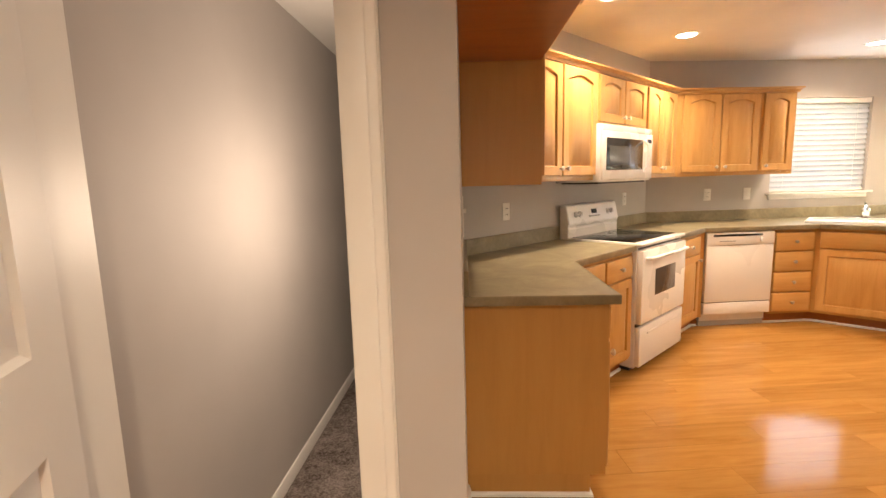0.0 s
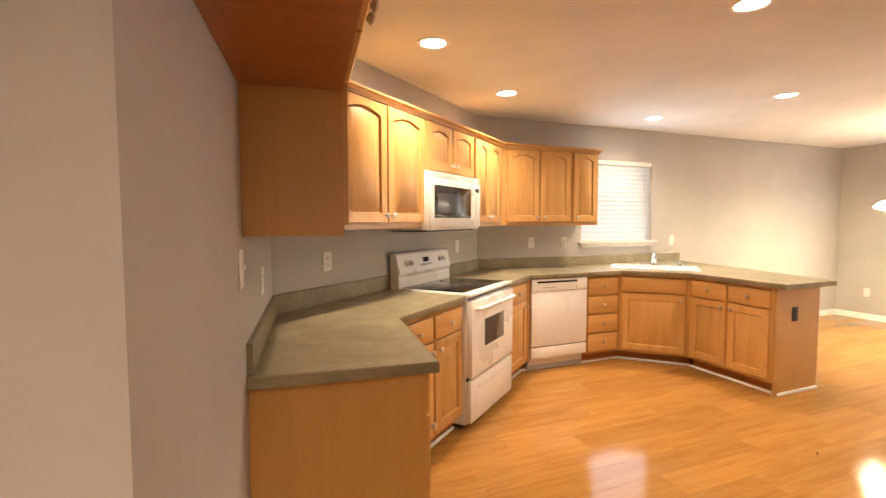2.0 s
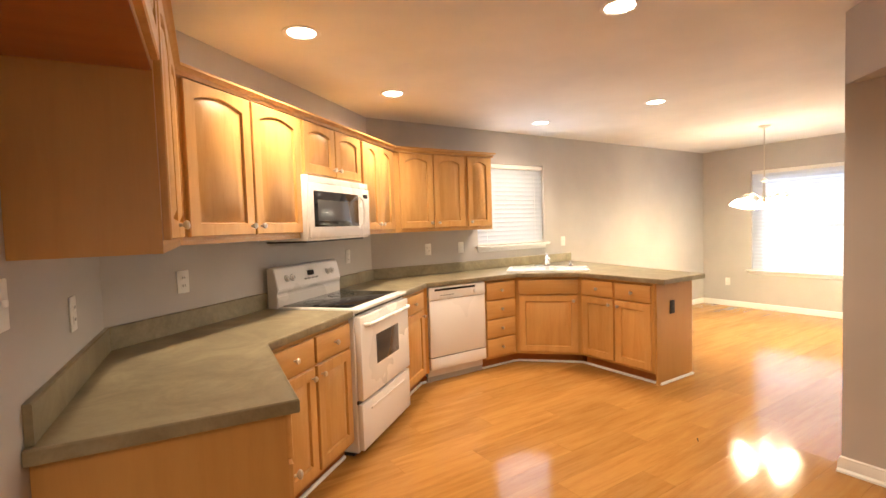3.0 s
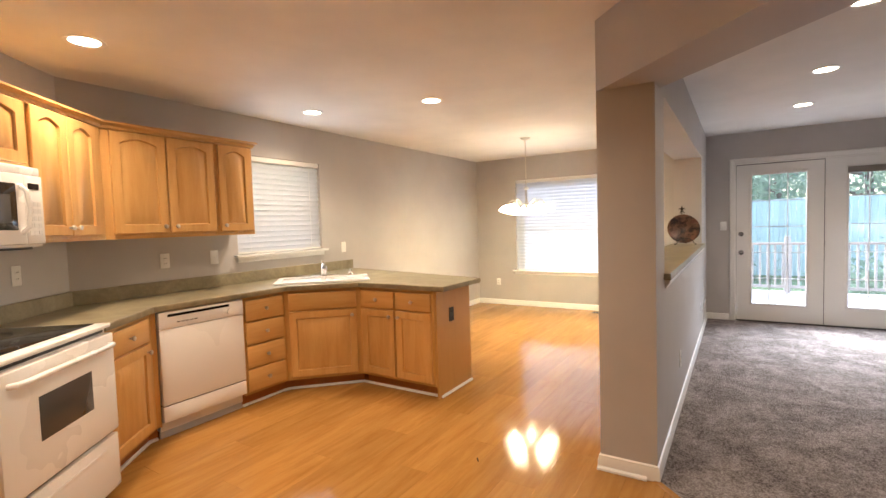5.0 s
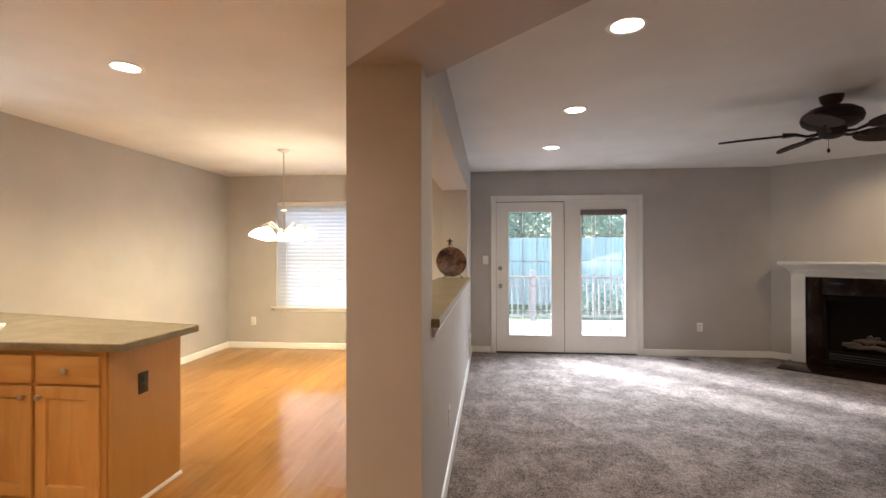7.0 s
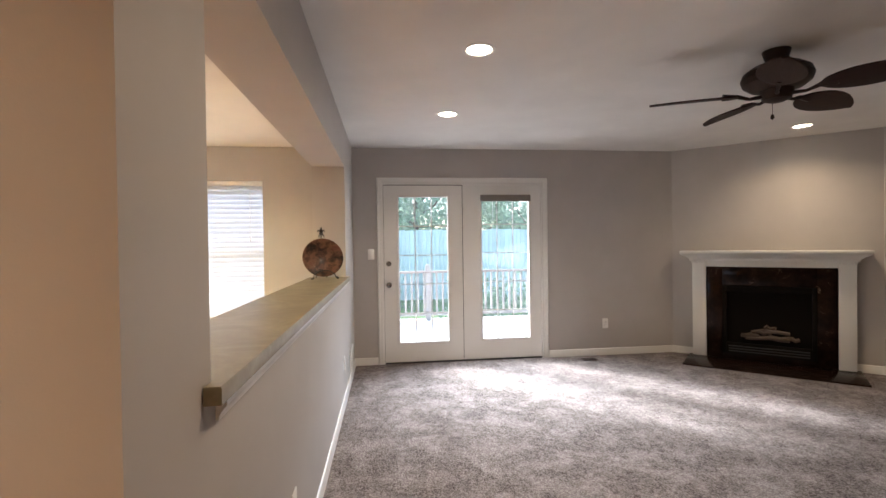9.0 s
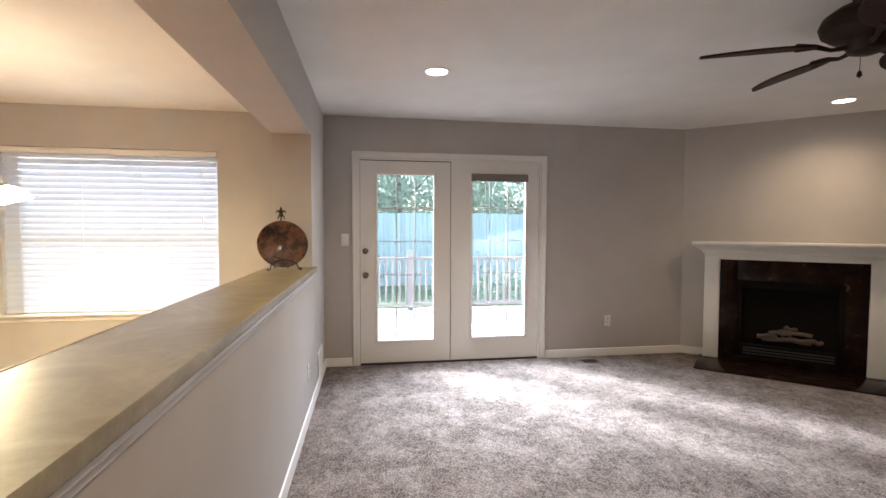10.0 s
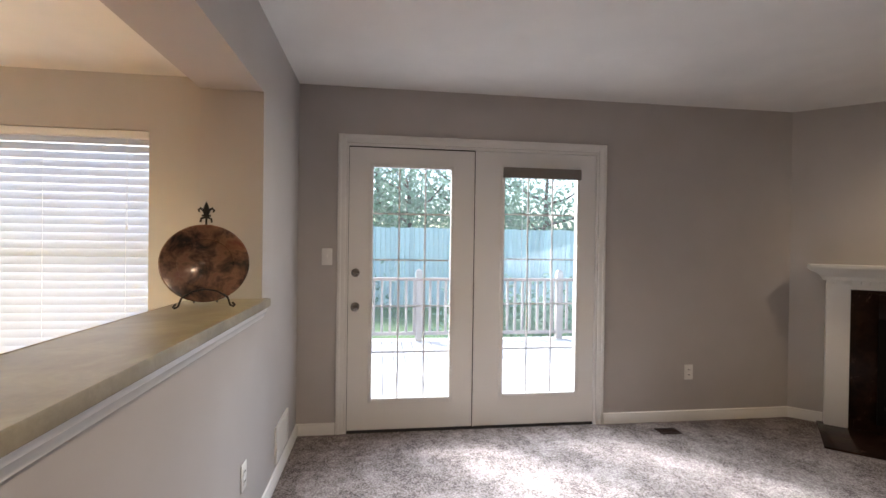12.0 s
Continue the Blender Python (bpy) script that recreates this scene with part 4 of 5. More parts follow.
def dishwasher():
    d = thing("dishwasher", "white built-in dishwasher with a top control strip", "dishwasher", WIN)
    a, b, f = DW0, DW1, -0.605
    part("body", boxed(a + 0.006, b - 0.006, f + 0.05, -0.02, 0.05, 0.866), APPLIANCE, d)
    part("door", boxed(a + 0.004, b - 0.004, f - 0.012, f + 0.049, 0.235, 0.745, 0.006), APPLIANCE, d)
    panel = part("control_panel", boxed(a + 0.004, b - 0.004, f - 0.016, f + 0.049, 0.748, 0.862, 0.006), APPLIANCE, d)
    # Flat strip; the dark hollow of the handle pocket is put into its colour.
    part("pocket_shade", boxed(a + 0.06, b - 0.12, f - 0.0175, f - 0.0165, 0.825, 0.843), SHADE_BLACK, panel)
    part("dial", lathe(bmesh.new(), [(0.022, 0), (0.020, 0.012), (0.0, 0.014)], 16, pose(b - 0.12, f - 0.016, 0.79, 90)), APPLIANCE, panel)
    for k in range(5):
        part("button", boxed(a + 0.12 + k * 0.03, a + 0.14 + k * 0.03, f - 0.018, f - 0.0165, 0.78, 0.786), DARK, panel)
    part("kick_plate", boxed(a + 0.004, b - 0.004, f - 0.010, f + 0.049, 0.125, 0.228, 0.004), APPLIANCE, d)
    part("seam", boxed(a + 0.01, b - 0.01, f + 0.0, f + 0.049, 0.2285, 0.2345), SHADE_BLACK, d)
    part("toe_panel", boxed(a + 0.006, b - 0.006, f + 0.06, f + 0.075, 0.001, 0.12), material("grey toe panel", (0.45, 0.44, 0.42), 0.5), d)


kitchen_range()
microwave()
dishwasher()

# sink and tap, set across the corner
SK = SINK @ pose(ws / 2, 0.0, 0)
sk = thing("sink", "white double-bowl drop-in sink", "sink", SK)
bm = bmesh.new()
w2, d0, d1 = 0.41, 0.075, 0.56
for x0, x1, y0, y1 in ((-w2, w2, d0, d0 + 0.045), (-w2, w2, d1 - 0.09, d1), (-w2, -w2 + 0.04, d0 + 0.045, d1 - 0.09), (w2 - 0.04, w2, d0 + 0.045, d1 - 0.09), (-0.02, 0.02, d0 + 0.045, d1 - 0.09)):
    box(bm, x0, x1, y0, y1, 0.9085, 0.922)
part("rim", bm, APPLIANCE, sk)
for x0, x1 in ((-w2 + 0.0405, -0.0205), (0.0205, w2 - 0.0405)):
    bm = bmesh.new()
    box(bm, x0, x1, d0 + 0.0455, d1 - 0.0905, 0.9086, 0.9105)
    part("bowl", bm, painted("white basin", (0.62, 0.61, 0.59), 0.3, 20, 0.01, 0.03), sk)
tp = thing("tap", "chrome single-lever kitchen tap with a side sprayer", "tap", SK @ pose(0.0, 0.52, 0.9225) @ Matrix.Diagonal((1.3, 1.3, 1.0, 1)))
part("base", boxed(-0.11, 0.11, -0.028, 0.028, 0.0, 0.012, 0.006), CHROME, tp)
part("column", lathe(bmesh.new(), [(0.026, 0.0125), (0.024, 0.06), (0.027, 0.075), (0.02, 0.10), (0.0, 0.105)], 16), CHROME, tp)
part("spout", tube(bmesh.new(), [(0, -0.005, 0.06), (0, -0.05, 0.10), (0, -0.11, 0.125), (0, -0.17, 0.11), (0, -0.185, 0.085)], [0.015, 0.014, 0.012, 0.011, 0.012], 10), CHROME, tp)
part("lever", tube(bmesh.new(), [(0, 0, 0.10), (0.0, 0.01, 0.12), (-0.01, -0.05, 0.155)], [0.012, 0.009, 0.006], 8), CHROME, tp)
part("sprayer", lathe(bmesh.new(), [(0.018, 0.0), (0.016, 0.02), (0.010, 0.03), (0.012, 0.06), (0.0, 0.066)], 12, pose(0.19, 0.0, 0)), CHROME, tp)

# ---- electrical plates, vents ----


def plate(m, x, z, kind="outlet", dark=False):
    """A cover plate on a wall frame m at local x and height z."""
    name = {"outlet": "outlet", "switch": "light_switch"}[kind]
    label = {"outlet": "white duplex outlet cover plate on the wall", "switch": "white toggle light switch plate on the wall"}[kind]
    if dark:
        label = "black duplex outlet on the peninsula end panel"
    mat = DARK if dark else PLASTIC
    p = thing(name, label, "outlet" if kind == "outlet" else "switch", m @ pose(x, 0, z))
    part("cover", boxed(-0.036, 0.036, -0.006, -0.0005, -0.058, 0.058, 0.003), mat, p)
    if kind == "outlet":
        for dz in (-0.02, 0.02):
            s = part("socket", boxed(-0.016, 0.016, -0.0085, -0.0062, dz - 0.013, dz + 0.013, 0.001), mat, p)
            part("slots", box(boxed(-0.008, -0.005, -0.0092, -0.0086, dz - 0.004, dz + 0.006), 0.005, 0.008, -0.0092, -0.0086, dz - 0.004, dz + 0.006), SHADE_BLACK, s)
    else:
        part("toggle", boxed(-0.005, 0.005, -0.016, -0.0062, -0.004, 0.012, 0.002), mat, p)


plate(DIAG, 0.416, 1.158)
plate(DIAG, 2.125, 1.163)
plate(WIN, 2.942 - B.x, 1.165)
plate(WIN, 3.353 - B.x, 1.163, "switch")
plate(WIN, 4.923 - B.x, 1.162, "switch")
plate(LEFT, 0.885, 1.257, "switch")
plate(LEFT, 1.475, 1.149)
plate(FAR, -4.415, 0.38)
plate(FAR, -1.127, 1.246, "switch")
plate(FAR, 1.631, 0.377)
plate(HALF, 6.941, 0.348)
plate(HALF, 4.75, 0.35)
plate(PEN @ pose(0.7805, -0.315, 0, 0, 0, 90), 0.0, 0.645, dark=True)


def wall_vent(m, x0, x1, z0, z1, label):
    v = thing("air_vent", label, "vent", m)
    bm = bmesh.new()
    for a, b, c, d in ((x0, x0 + 0.02, z0, z1), (x1 - 0.02, x1, z0, z1), (x0 + 0.02, x1 - 0.02, z0, z0 + 0.02), (x0 + 0.02, x1 - 0.02, z1 - 0.02, z1)):
        box(bm, a, b, -0.012, -0.0005, c, d)
    part("frame", bm, TRIM, v)
    part("backing", boxed(x0 + 0.021, x1 - 0.021, -0.003, -0.0006, z0 + 0.021, z1 - 0.021), DARK, v)
    n = 9
    for k in range(n):
        z = z0 + 0.028 + (z1 - z0 - 0.056) * k / (n - 1)
        part("slat", boxed(x0 + 0.022, x1 - 0.022, -0.010, -0.004, z - 0.004, z + 0.004), TRIM, v)


wall_vent(HALF, 7.545, 7.877, 0.115, 0.315, "white louvred return-air vent low on the wall")


def floor_register(x, y, z, label):
    fv = thing("floor_register", label, "vent", pose(x, y, z) @ Matrix.Diagonal((1, 0.5, 1, 1)))
    part("frame", box(box(box(boxed(-0.05, 0.05, -0.15, -0.138, 0, 0.006), -0.05, 0.05, 0.138, 0.15, 0, 0.006), -0.05, -0.04, -0.138, 0.138, 0, 0.006), 0.04, 0.05, -0.138, 0.138, 0, 0.006), BRONZE, fv)
    for k in range(12):
        part("slat", boxed(-0.039, 0.039, -0.13 + k * 0.0225, -0.12 + k * 0.0225, 0.0, 0.004), BRONZE, fv)


floor_register(8.03, -1.343, 0.0, "brown metal floor register set in the carpet")
floor_register(8.04, 2.72, 0.0005, "brown metal floor register in the laminate under the dining window")

# ---- ledge of the pass-through ----
lg = thing("ledge", "olive-grey laminate ledge along the pass-through", "ledge")
part("surface", prism(bmesh.new(), [(OPEN0 + 0.001, COL_Y + 0.03), (OPEN0 + 0.001, LY - 0.001), (3.885, LY - 0.001), (3.885, LY - 0.034), (7.245, LY - 0.034), (7.245, LY - 0.001), (OPEN1 - 0.001, LY - 0.001), (OPEN1 - 0.001, COL_Y + 0.03)], 1.0310, 1.0665), COUNTER, lg)
LBAND = [(0.0003, 1.0300), (0.003, 1.0300), (0.004, 1.0330), (0.004, 1.0630), (0.001, 1.0680), (-0.004, 1.0680), (-0.004, 1.0668), (0.0003, 1.0668)]
part("edge_band", sweep([(3.885, LY - 0.002), (3.885, LY - 0.034), (7.245, LY - 0.034), (7.245, LY - 0.002)], LBAND), COUNTER, lg)
part("back_band", sweep([(OPEN1 - 0.002, COL_Y + 0.03), (OPEN0 + 0.002, COL_Y + 0.03)], LBAND), COUNTER, lg)
solid("trim_ledge", sweep([(3.95, LY), (7.24, LY)], [(0.001, 0.9760), (0.007, 0.9760), (0.009, 0.9880), (0.018, 1.0020), (0.024, 1.0070), (0.026, 1.0290), (0.001, 1.0290)]), TRIM, "white painted moulding under the ledge", "moulding", "structure")

# plate on its stand
pl = thing("decorative_plate", "large glazed copper-brown plate propped on a stand", "plate", pose(6.962, 1.49, 1.0685, 0, 0, -72) @ Matrix.Diagonal((0.9, 0.9, 0.87, 1)))
prof = [(0.0, 0.0), (0.10, 0.002), (0.125, 0.018), (0.185, 0.034), (0.19, 0.031), (0.128, 0.012), (0.10, -0.005), (0.0, -0.006)]
part("dish", lathe(bmesh.new(), prof, 48, pose(0, 0.02, 0.203, 78)), COPPER, pl)
part("rim_line", lathe(bmesh.new(), [(0.117, 0.0145), (0.120, 0.0185), (0.124, 0.0195), (0.121, 0.0145)], 48, pose(0, 0.02, 0.203, 78), False), COPPER, pl)
st = thing("plate_stand", "black wrought-iron plate stand with a fleur-de-lis finial", "stand", pose(6.962, 1.49, 1.0685, 0, 0, -72) @ Matrix.Diagonal((0.9, 0.9, 0.87, 1)))
for s in (-1, 1):
    bm = tube(bmesh.new(), [(s * 0.115, -0.075, 0.022), (s * 0.125, -0.085, 0.010), (s * 0.12, -0.095, 0.005), (s * 0.105, -0.09, 0.012), (s * 0.095, -0.06, 0.045), (s * 0.07, -0.03, 0.065), (s * 0.055, 0.02, 0.05), (s * 0.05, 0.10, 0.006)], 0.0045, 8)
    part("leg", bm, IRON, st)
part("crossbar", tube(bmesh.new(), [(-0.095, -0.062, 0.045), (-0.05, -0.074, 0.078), (0, -0.077, 0.088), (0.05, -0.074, 0.078), (0.095, -0.062, 0.045)], 0.0042, 8), IRON, st)
part("back_bar", tube(bmesh.new(), [(0, 0.09, 0.02), (0, 0.085, 0.2), (0, 0.08, 0.41), (0, 0.075, 0.47)], 0.005, 8), IRON, st)
bm = lathe(bmesh.new(), [(0.0, 0.0), (0.010, 0.012), (0.013, 0.028), (0.006, 0.05), (0.0, 0.062)], 10, pose(0, 0.075, 0.45))
for s in (-1, 1):
    tube(bm, [(s * 0.004, 0.075, 0.445), (s * 0.012, 0.075, 0.468), (s * 0.026, 0.075, 0.478), (s * 0.034, 0.075, 0.468), (s * 0.029, 0.075, 0.458)], [0.006, 0.007, 0.006, 0.005, 0.003], 8)
box(bm, -0.02, 0.02, 0.070, 0.080, 0.436, 0.446, 0.002)
tube(bm, [(-0.024, 0.06, 0.408), (-0.022, 0.065, 0.425), (0, 0.07, 0.435), (0.022, 0.065, 0.425), (0.024, 0.06, 0.408)], 0.005, 8)
part("finial", bm, IRON, st)

# ---- lights ----


def downlight(x, y):
    d = thing("recessed_downlight", "lit recessed ceiling downlight with a white trim ring", "ceiling light", pose(x, y, CEIL), "recessed downlights")
    part("trim_ring", lathe(bmesh.new(), [(0.072, -0.002), (0.078, -0.006), (0.096, -0.005), (0.099, -0.001), (0.072, -0.0005)], 32, None, False), PLASTIC, d)
    part("lamp", lathe(bmesh.new(), [(0.0, -0.004), (0.05, -0.004), (0.071, -0.0015), (0.0, -0.001)], 32), BULB, d)


for x, y in KITCHEN_CANS + LIVING_CANS:
    downlight(x, y)

CHX, CHY, CHD = 6.615, 3.24, -0.105
ch = thing("chandelier", "brushed nickel five-arm chandelier with lit frosted glass shades", "chandelier", pose(CHX, CHY, 0))
part("canopy", lathe(bmesh.new(), [(0.0, CEIL - 0.035), (0.02, CEIL - 0.033), (0.06, CEIL - 0.012), (0.065, CEIL - 0.001)], 24), NICKEL, ch)
part("chain", tube(bmesh.new(), [(0, 0, CEIL - 0.034), (0, 0, 1.85)], 0.006, 6), NICKEL, ch)
part("stem", lathe(bmesh.new(), [(0.0, 1.945), (0.012, 1.94), (0.035, 1.915), (0.04, 1.905), (0.014, 1.895), (0.012, 1.87), (0.018, 1.84), (0.012, 1.80), (0.022, 1.74), (0.03, 1.70), (0.02, 1.675), (0.008, 1.66), (0.0, 1.645)], 16, pose(0, 0, CHD)), NICKEL, ch)
arm_me = mesh_of("arm", tube(bmesh.new(), [(0.02, 0, 1.72), (0.07, 0, 1.70), (0.13, 0, 1.745), (0.19, 0, 1.775), (0.235, 0, 1.75), (0.24, 0, 1.715)], 0.007, 8), NICKEL)
shade_me = mesh_of("shade", lathe(bmesh.new(), [(0.022, 0.0), (0.05, -0.012), (0.085, -0.045), (0.105, -0.085), (0.11, -0.098), (0.104, -0.098), (0.08, -0.045), (0.045, -0.016), (0.015, -0.006)], 24, None, False), SHADE_GLASS)
cup_me = mesh_of("cup", lathe(bmesh.new(), [(0.0, 0.02), (0.02, 0.018), (0.026, 0.0), (0.02, -0.006), (0.0, -0.006)], 12), NICKEL)
for k in range(5):
    q = pose(0, 0, CHD, 0, 0, 72 * k + 20) @ Matrix.Diagonal((0.96, 0.96, 1, 1))
    arm = shared("arm", arm_me, ch, q)
    shared("cup", cup_me, arm, pose(0.245, 0, 1.715, 0, -18))
    shared("shade", shade_me, arm, pose(0.25, 0, 1.708, 0, -18))
for k in range(5):
    a = radians(72 * k + 20)
    ob = new("chandelier_lamp", bpy.data.lights.new("chandelier_lamp", "POINT"))
    ob.data.energy, ob.data.color, ob.data.shadow_soft_size = 6.4, (1.0, 0.86, 0.52), 0.03
    ob.matrix_world = pose(CHX + 0.24 * math.cos(a), CHY + 0.24 * math.sin(a), 1.52)

# ceiling fan
FNX, FNY = 5.365, -1.30
fan = thing("ceiling_fan", "dark bronze ceiling fan with five leaf-shaped blades", "ceiling fan", pose(FNX, FNY, 0))
part("canopy", lathe(bmesh.new(), [(0.0, CEIL - 0.075), (0.035, CEIL - 0.07), (0.06, CEIL - 0.045), (0.072, CEIL - 0.001)], 24), BRONZE, fan)
part("downrod", lathe(bmesh.new(), [(0.014, 2.36), (0.014, CEIL - 0.065)], 12), BRONZE, fan)
part("motor", lathe(bmesh.new(), [(0.0, 2.372), (0.06, 2.368), (0.125, 2.350), (0.168, 2.318), (0.180, 2.285), (0.170, 2.252), (0.135, 2.225), (0.085, 2.212), (0.082, 2.185), (0.070, 2.158), (0.04, 2.146), (0.0, 2.142)], 32), BRONZE, fan)
bm = bmesh.new()
top, low = [], []
for k in range(17):
    u = k / 16
    x = 0.20 + 0.48 * u
    w = 0.012 + 0.098 * math.sin(math.pi * min(1, u ** 0.8)) ** 0.75
    for row, o in ((top, 0.004), (low, -0.004)):
        row.append([bm.verts.new((x, s * w, o + 0.006 * s * s - 0.008 * u * u)) for s in (-1, -0.5, 0, 0.5, 1)])
for row in (top, low):
    for a, b in zip(row, row[1:]):
        for j in range(4):
            bm.faces.new((a[j], a[j + 1], b[j + 1], b[j]))
for a, b, c, d in zip(top, top[1:], low, low[1:]):
    bm.faces.new((a[0], b[0], d[0], c[0]))
    bm.faces.new((a[4], b[4], d[4], c[4]))
for k in (0, 16):
    for j in range(4):
        bm.faces.new((top[k][j], top[k][j + 1], low[k][j + 1], low[k][j]))
blade_me = mesh_of("blade", bm, BLADE)
iron_me = mesh_of("blade_iron", box(tube(bmesh.new(), [(0.075, 0, 2.15 - 2.155), (0.14, 0, -0.012), (0.20, 0, 0.006), (0.28, 0, 0.008)], [0.012, 0.009, 0.012, 0.02], 8), 0.2, 0.27, -0.025, 0.025, 0.004, 0.010), BRONZE)
for k in range(5):
    q = pose(0, 0, 2.185, 0, 0, 68 + 72 * k)
    bl = shared("blade", blade_me, fan, q @ pose(0, 0, 0, -13))
    shared("blade_iron", iron_me, bl, Matrix())
part("pull_chain", lathe(tube(bmesh.new(), [(0.03, 0, 2.15), (0.032, 0, 2.075)], 0.0015, 5), [(0.0, 2.085), (0.008, 2.078), (0.011, 2.06), (0.0, 2.048)], 8, pose(0.032, 0, 0)), BRONZE, fan)

# ---- fireplace ----
fp = thing("fireplace", "white mantel fireplace with dark marble surround and gas logs", "fireplace", FIRE)
X0, X1, F = 0.225, 1.685, -0.085
for a, b in ((X0, X0 + 0.14), (X1 - 0.14, X1)):
    part("pilaster", boxed(a, b, F, -0.001, 0.013, 1.085, 0.003), TRIM, fp)
part("frieze", boxed(X0 + 0.1405, X1 - 0.1405, F, -0.001, 1.0505, 1.085), TRIM, fp)
mant = part("mantel_shelf", boxed(X0 - 0.115, X1 + 0.115, F - 0.135, -0.001, 1.205, 1.233, 0.006), TRIM, fp)
prof = [(0.0, 1.115), (0.022, 1.115), (0.03, 1.14), (0.06, 1.165), (0.095, 1.18), (0.12, 1.2045), (0.0, 1.2045)]
cm = sweep([(X0, -0.002), (X0, F), (X1, F), (X1, -0.002)], prof)
part("crown", cm, TRIM, fp)
part("dentil_band", boxed(X0 - 0.004, X1 + 0.004, F - 0.012, F - 0.0015, 1.0855, 1.115), TRIM, fp)
tooth = mesh_of("dentil", boxed(-0.0115, 0.0115, -0.026, 0, 0, 0.028), TRIM)
n = 30
for k in range(n):
    shared("dentil", tooth, fp, pose(X0 + 0.008 + (X1 - X0 - 0.016) * k / (n - 1), F - 0.0122, 1.087))
sx0, sx1, fx0, fx1 = X0 + 0.141, X1 - 0.141, X0 + 0.30, X1 - 0.31
for a, b, c, d in ((sx0, fx0, 0.013, 1.05), (fx1, sx1, 0.013, 1.05), (fx0, fx1, 0.84, 1.05), (fx0, fx1, 0.013, 0.07)):
    part("marble_slab", boxed(a + 0.0004, b - 0.0004, -0.06, -0.001, c, d, 0.001), MARBLE, fp)
# Shallow firebox: near-black back holds the shade of its missing depth; frame is black.
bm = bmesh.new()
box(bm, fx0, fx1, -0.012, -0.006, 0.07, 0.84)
part("firebox_back", bm, SHADE_BLACK, fp)
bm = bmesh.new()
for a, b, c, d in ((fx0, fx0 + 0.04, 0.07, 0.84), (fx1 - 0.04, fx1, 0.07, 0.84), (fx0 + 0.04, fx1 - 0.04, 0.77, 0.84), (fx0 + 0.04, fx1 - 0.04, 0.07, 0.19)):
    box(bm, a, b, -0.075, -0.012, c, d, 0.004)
part("firebox_frame", bm, SHADE_BLACK, fp)
for k in range(3):
    part("louvre", boxed(fx0 + 0.06, fx1 - 0.06, -0.082, -0.0755, 0.095 + k * 0.028, 0.108 + k * 0.028), DARK, fp)
rng = random.Random(4)
for k, (xa, xb, z, r) in enumerate(((0.22, 0.62, 0.27, 0.032), (0.28, 0.46, 0.33, 0.03), (0.36, 0.62, 0.345, 0.026), (0.18, 0.34, 0.29, 0.034), (0.54, 0.70, 0.27, 0.03), (0.40, 0.50, 0.39, 0.022))):
    pts = [(fx0 + xa + (xb - xa) * j / 5, -0.044 + 0.006 * rng.uniform(-1, 1), z + 0.014 * rng.uniform(-1, 1)) for j in range(6)]
    part("gas_log", tube(bmesh.new(), pts, [r * rng.uniform(0.75, 0.95) * 0.9 for _ in pts], 9), LOG, fp)
solid("hearth", boxed(X0 - 0.04, X1 + 0.04, -0.60, -0.001, -0.0015, 0.0125, 0.003), MARBLE, "flush dark brown marble hearth slab", "hearth", at=FIRE)

ob = thing("wood_splinter", "tiny dark splinter lying on the laminate floor", "debris", pose(3.345, 2.258, 0.0005, 0, 0, 35))
part("chip", boxed(-0.022, 0.022, -0.003, 0.003, 0, 0.003, 0.001), SHADE_BLACK, ob)

# ---- yard ----
solid("ground", boxed(-150, 200, -150, 150, -0.75, -0.55), GRASS, "lawn behind the house", "lawn", "structure")
deck = thing("deck", "pale weathered timber deck outside the patio doors", "deck")
board = mesh_of("board", boxed(-1.82, 1.82, -0.067, 0.067, -0.03, 0.0, 0.004), DECKWOOD)
for k in range(48):
    shared("board", board, deck, pose(10.22, 3.2 - k * 0.142, -0.10))
part("joist_frame", boxed(8.42, 12.0, -3.5, 3.2, -0.55, -0.14), RAILWOOD, deck)
rl = thing("deck_railing", "weathered wooden deck railing with slim balusters", "railing")
for y in (3.1, 0.17, -2.03, -3.4):
    part("post", lathe(boxed(11.84, 11.94, y - 0.05, y + 0.05, -0.5, 0.93, 0.006), [(0.06, 0.93), (0.06, 0.95), (0.0, 0.98)], 4, pose(11.89, y, 0, 0, 0, 45)), RAILPALE, rl)
part("top_rail", boxed(11.83, 11.95, -3.4, 3.1, 0.80, 0.84, 0.004), RAILWOOD, rl)
part("bottom_rail", boxed(11.87, 11.91, -3.4, 3.1, -0.02, 0.03, 0.004), RAILPALE, rl)
bal = mesh_of("baluster", boxed(-0.018, 0.018, -0.018, 0.018, 0.031, 0.799, 0.003), RAILPALE)
for k in range(54):
    shared("baluster", bal, rl, pose(11.89, 3.0 - k * 0.12, 0))
fen = thing("fence", "tall weathered board fence behind the lawn, glare painted in its pale teal", "fence")
fb = mesh_of("fence_board", boxed(-0.012, 0.012, -0.069, 0.069, -0.56, 1.85, 0.004), FENCEPIECE)
rng = random.Random(2)
for k in range(110):
    shared("fence_board", fb, fen, pose(19.0 + rng.uniform(-0.01, 0.01), 8.5 - k * 0.145, rng.uniform(-0.02, 0.02)))
for z in (0.0, 1.4):
    part("rail", boxed(19.02, 19.06, -7.5, 8.6, z, z + 0.09), FENCEWOOD, fen)


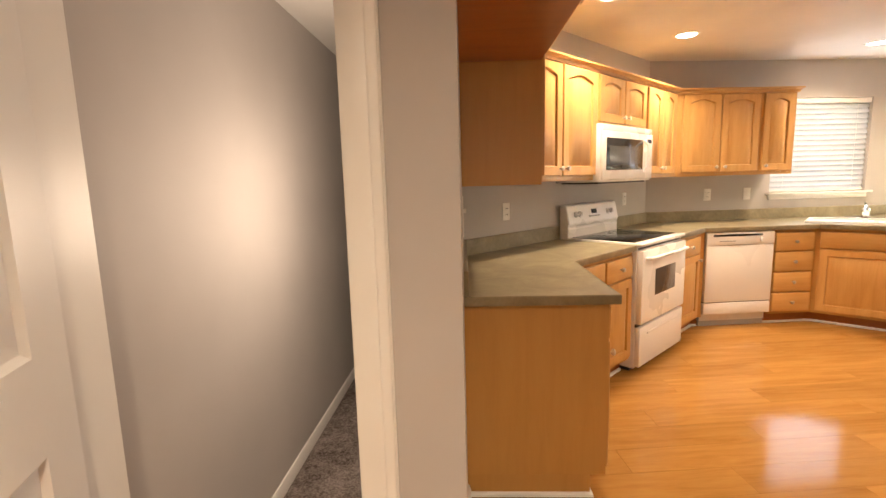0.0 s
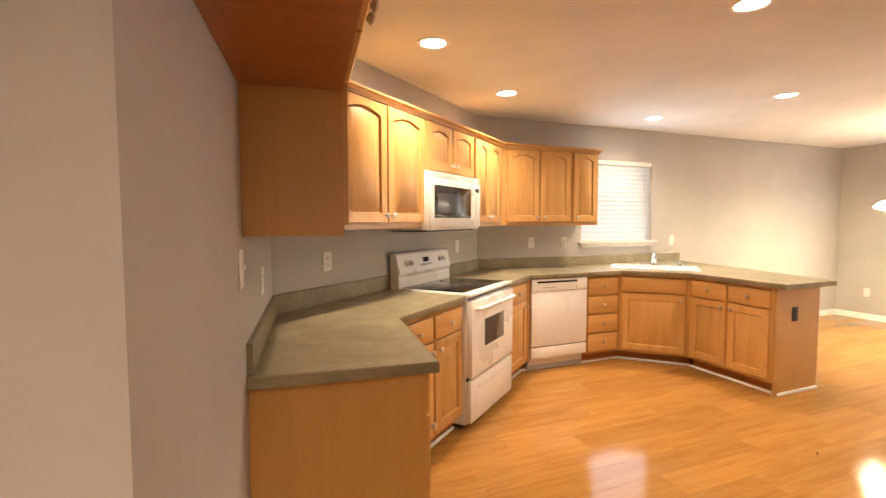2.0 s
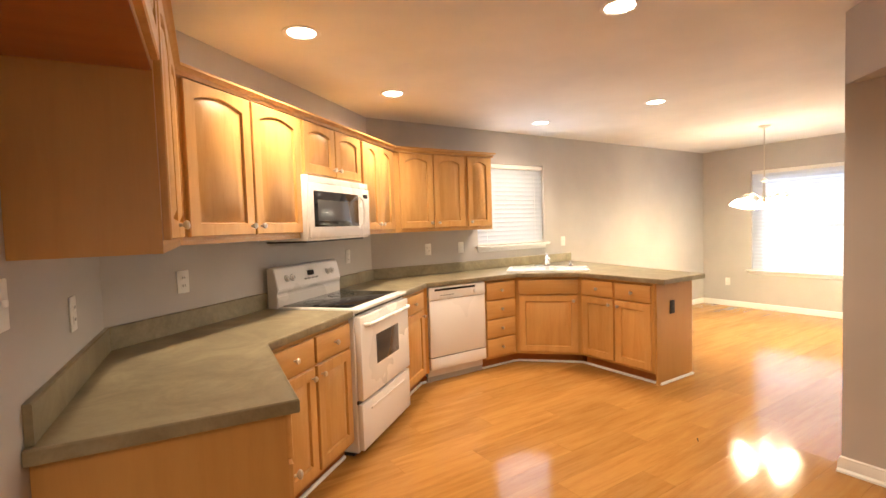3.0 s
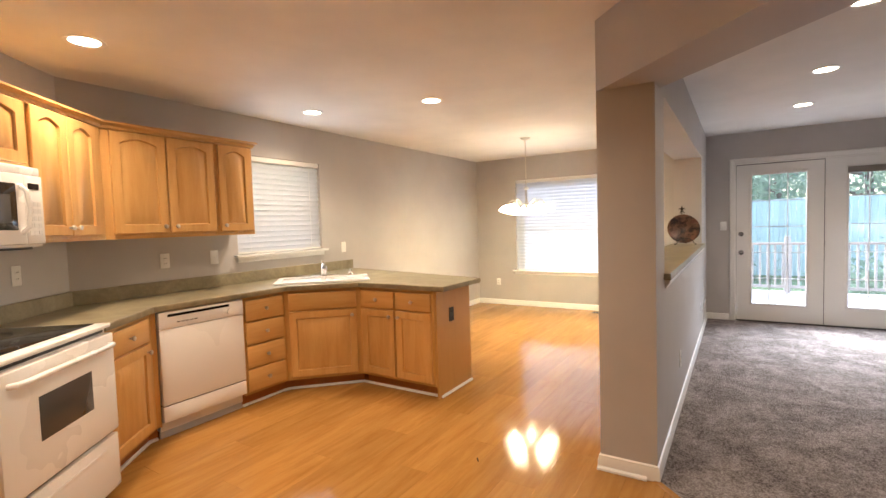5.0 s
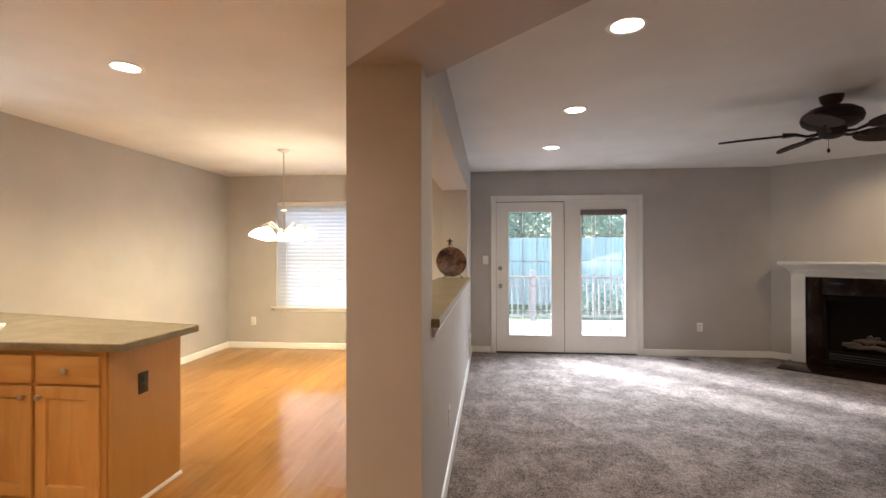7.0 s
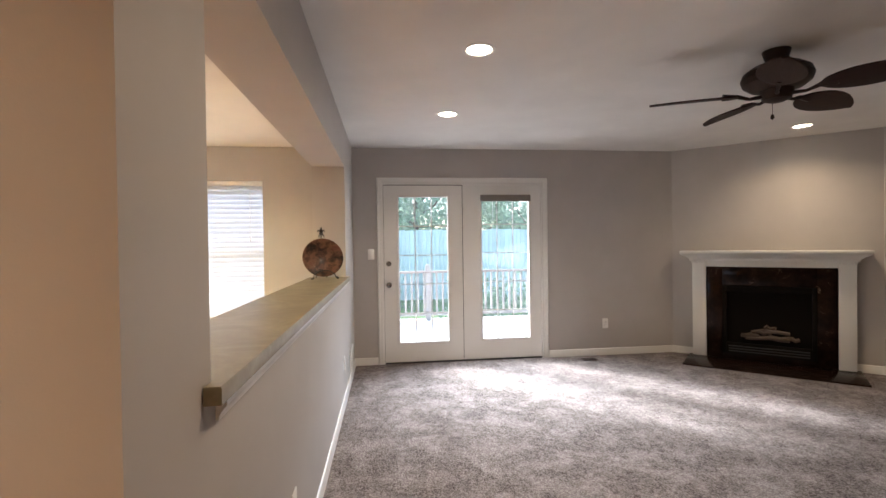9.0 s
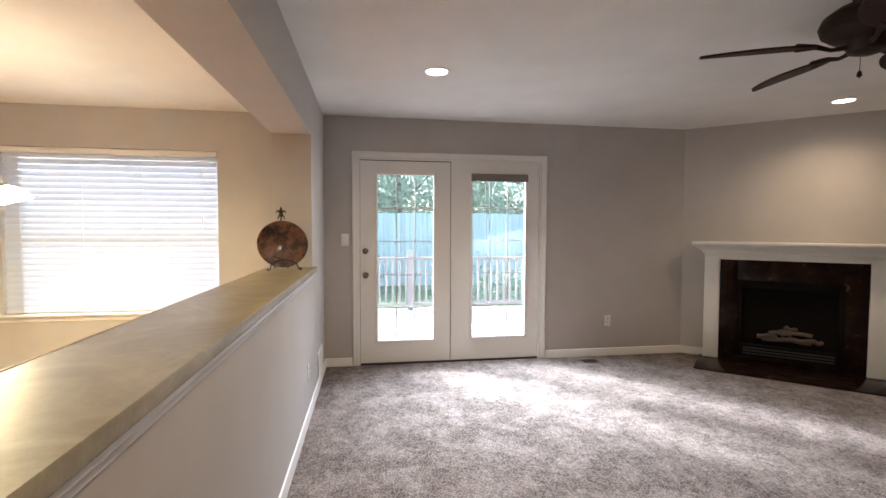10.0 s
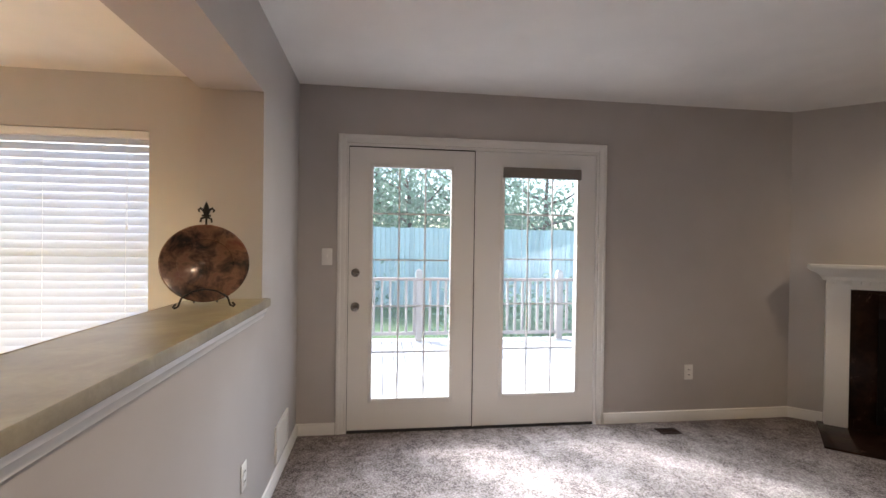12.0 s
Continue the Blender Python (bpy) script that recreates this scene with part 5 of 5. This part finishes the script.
def tree(x, y, h, seed):
    r = random.Random(seed)
    t = thing("tree", "leafy green garden tree behind the fence", "tree", pose(x, y, -0.55), "trees behind the fence")
    bm = tube(bmesh.new(), [(0, 0, 0), (0.05, 0.02, h * 0.3), (0.0, 0.1, h * 0.6), (0.1, 0.0, h * 0.9)], [0.2, 0.16, 0.1, 0.03], 8)
    tips = []
    for k in range(9):
        a, z = r.uniform(0, 6.28), h * r.uniform(0.25, 0.8)
        ln = h * r.uniform(0.2, 0.36)
        tip = (ln * math.cos(a), ln * math.sin(a), z + ln * 0.5)
        tube(bm, [(0, 0.05, z), (tip[0] * 0.5, tip[1] * 0.5, z + ln * 0.15), tip], [0.07, 0.045, 0.015], 6)
        tips.append(Vector(tip))
    part("trunk", bm, BARK, t)
    verts, faces = [], []
    for k in range(2600):
        c = r.choice(tips) * r.uniform(0.55, 1.0) if r.random() < 0.85 else Vector((0, 0, h * r.uniform(0.4, 1.0)))
        p = c + Vector((r.gauss(0, 0.5), r.gauss(0, 0.5), r.gauss(0, 0.42)))
        u = Vector((r.uniform(-1, 1), r.uniform(-1, 1), r.uniform(-1, 1))).normalized()
        v = u.orthogonal().normalized()
        s = r.uniform(0.07, 0.14)
        n0 = len(verts)
        verts += [p - u * s, p + v * s * 0.5, p + u * s, p - v * s * 0.5]
        faces.append((n0, n0 + 1, n0 + 2, n0 + 3))
    me = bpy.data.meshes.new("crown")
    me.from_pydata(verts, [], faces)
    me.materials.append(LEAF)
    ob = new("crown", me)
    ob.parent = t


for k, (x, y, h) in enumerate(((22.5, 5.2, 6.0), (23.5, 2.2, 7.0), (22.8, -0.4, 5.6), (24.0, -3.2, 6.6), (22.6, -5.8, 5.8), (26.0, 0.8, 8.0), (26.5, -5.0, 7.5))):
    tree(x, y, h, 10 + k)
for k, (x, y) in enumerate(((12.9, -1.2), (13.2, -2.4), (17.6, 1.6))):
    r = random.Random(50 + k)
    bush = thing("bush", "low green shrub beside the deck railing", "bush", pose(x, y, -0.55))
    verts, faces = [], []
    for _ in range(900):
        p = Vector((r.gauss(0, 0.35), r.gauss(0, 0.4), abs(r.gauss(0.5, 0.3))))
        u = Vector((r.uniform(-1, 1), r.uniform(-1, 1), r.uniform(-1, 1))).normalized()
        v = u.orthogonal().normalized()
        s = r.uniform(0.04, 0.09)
        n0 = len(verts)
        verts += [p - u * s, p + v * s * 0.5, p + u * s, p - v * s * 0.5]
        faces.append((n0, n0 + 1, n0 + 2, n0 + 3))
    me = bpy.data.meshes.new("foliage")
    me.from_pydata(verts, [], faces)
    me.materials.append(LEAF)
    ob = new("foliage", me)
    ob.parent = bush
    part("stem", tube(bmesh.new(), [(0, 0, 0), (0.02, 0.03, 0.5)], 0.03, 6), BARK, bush)

# ---- laminate planks ----
PW, PL = 0.192, 1.28
plank_me = mesh_of("plank", boxed(-PL / 2 + 0.0006, PL / 2 - 0.0006, -PW / 2 + 0.0005, PW / 2 - 0.0005, -0.011, 0.0, 0.0), PLANK)

def keep(bm, co, no):
    """Cuts away what lies on the side of no."""
    if bm.verts:
        bmesh.ops.bisect_plane(bm, geom=bm.verts[:] + bm.edges[:] + bm.faces[:], plane_co=(*co, 0), plane_no=(*no, 0), clear_outer=True)


n_left, n_diag = Vector((-(A - L0).y, (A - L0).x)), Vector((-(B - A).y, (B - A).x))
n_edge = Vector((1, -1))
rng = random.Random(9)
row = 0
y = 1.28 - 13 * PW + PW / 2
while y - PW / 2 < WY:
    x = -2.0 + PL / 2 - (0.37 * row % 1.0) * PL
    while x - PL / 2 < FX:
        c0, c1, r0, r1 = x - PL / 2, x + PL / 2, y - PW / 2, y + PW / 2
        sides = [((-2.0, 0), (-1, 0)), ((FX, 0), (1, 0)), ((0, WY), (0, 1)), ((0, -1.1), (0, -1))]
        if r0 > 1.27:
            sides += [(tuple(L0), tuple(n_left)), (tuple(A), tuple(n_diag))]
        if r0 < LY:
            sides += [(EDGE[0], tuple(n_edge))]
        corners = [Vector(c) for c in ((c0, r0), (c1, r0), (c1, r1), (c0, r1))]
        over = [s for s in sides if any((c - Vector(s[0])).dot(Vector(s[1])) > 1e-6 for c in corners)]
        if not over:
            shared("plank", plank_me, floor, pose(x, y, 0, 0, 0, 180 * rng.randint(0, 1)))
        elif not any(all((c - Vector(s[0])).dot(Vector(s[1])) > -1e-6 for c in corners) for s in over):
            bm = boxed(c0 + 0.0006, c1 - 0.0006, r0 + 0.0005, r1 - 0.0005, -0.011, 0.0)
            for s in over:
                keep(bm, *s)
            if bm.faces:
                part("plank", bm, PLANK, floor)
            else:
                bm.free()
        x += PL
    y += PW
    row += 1
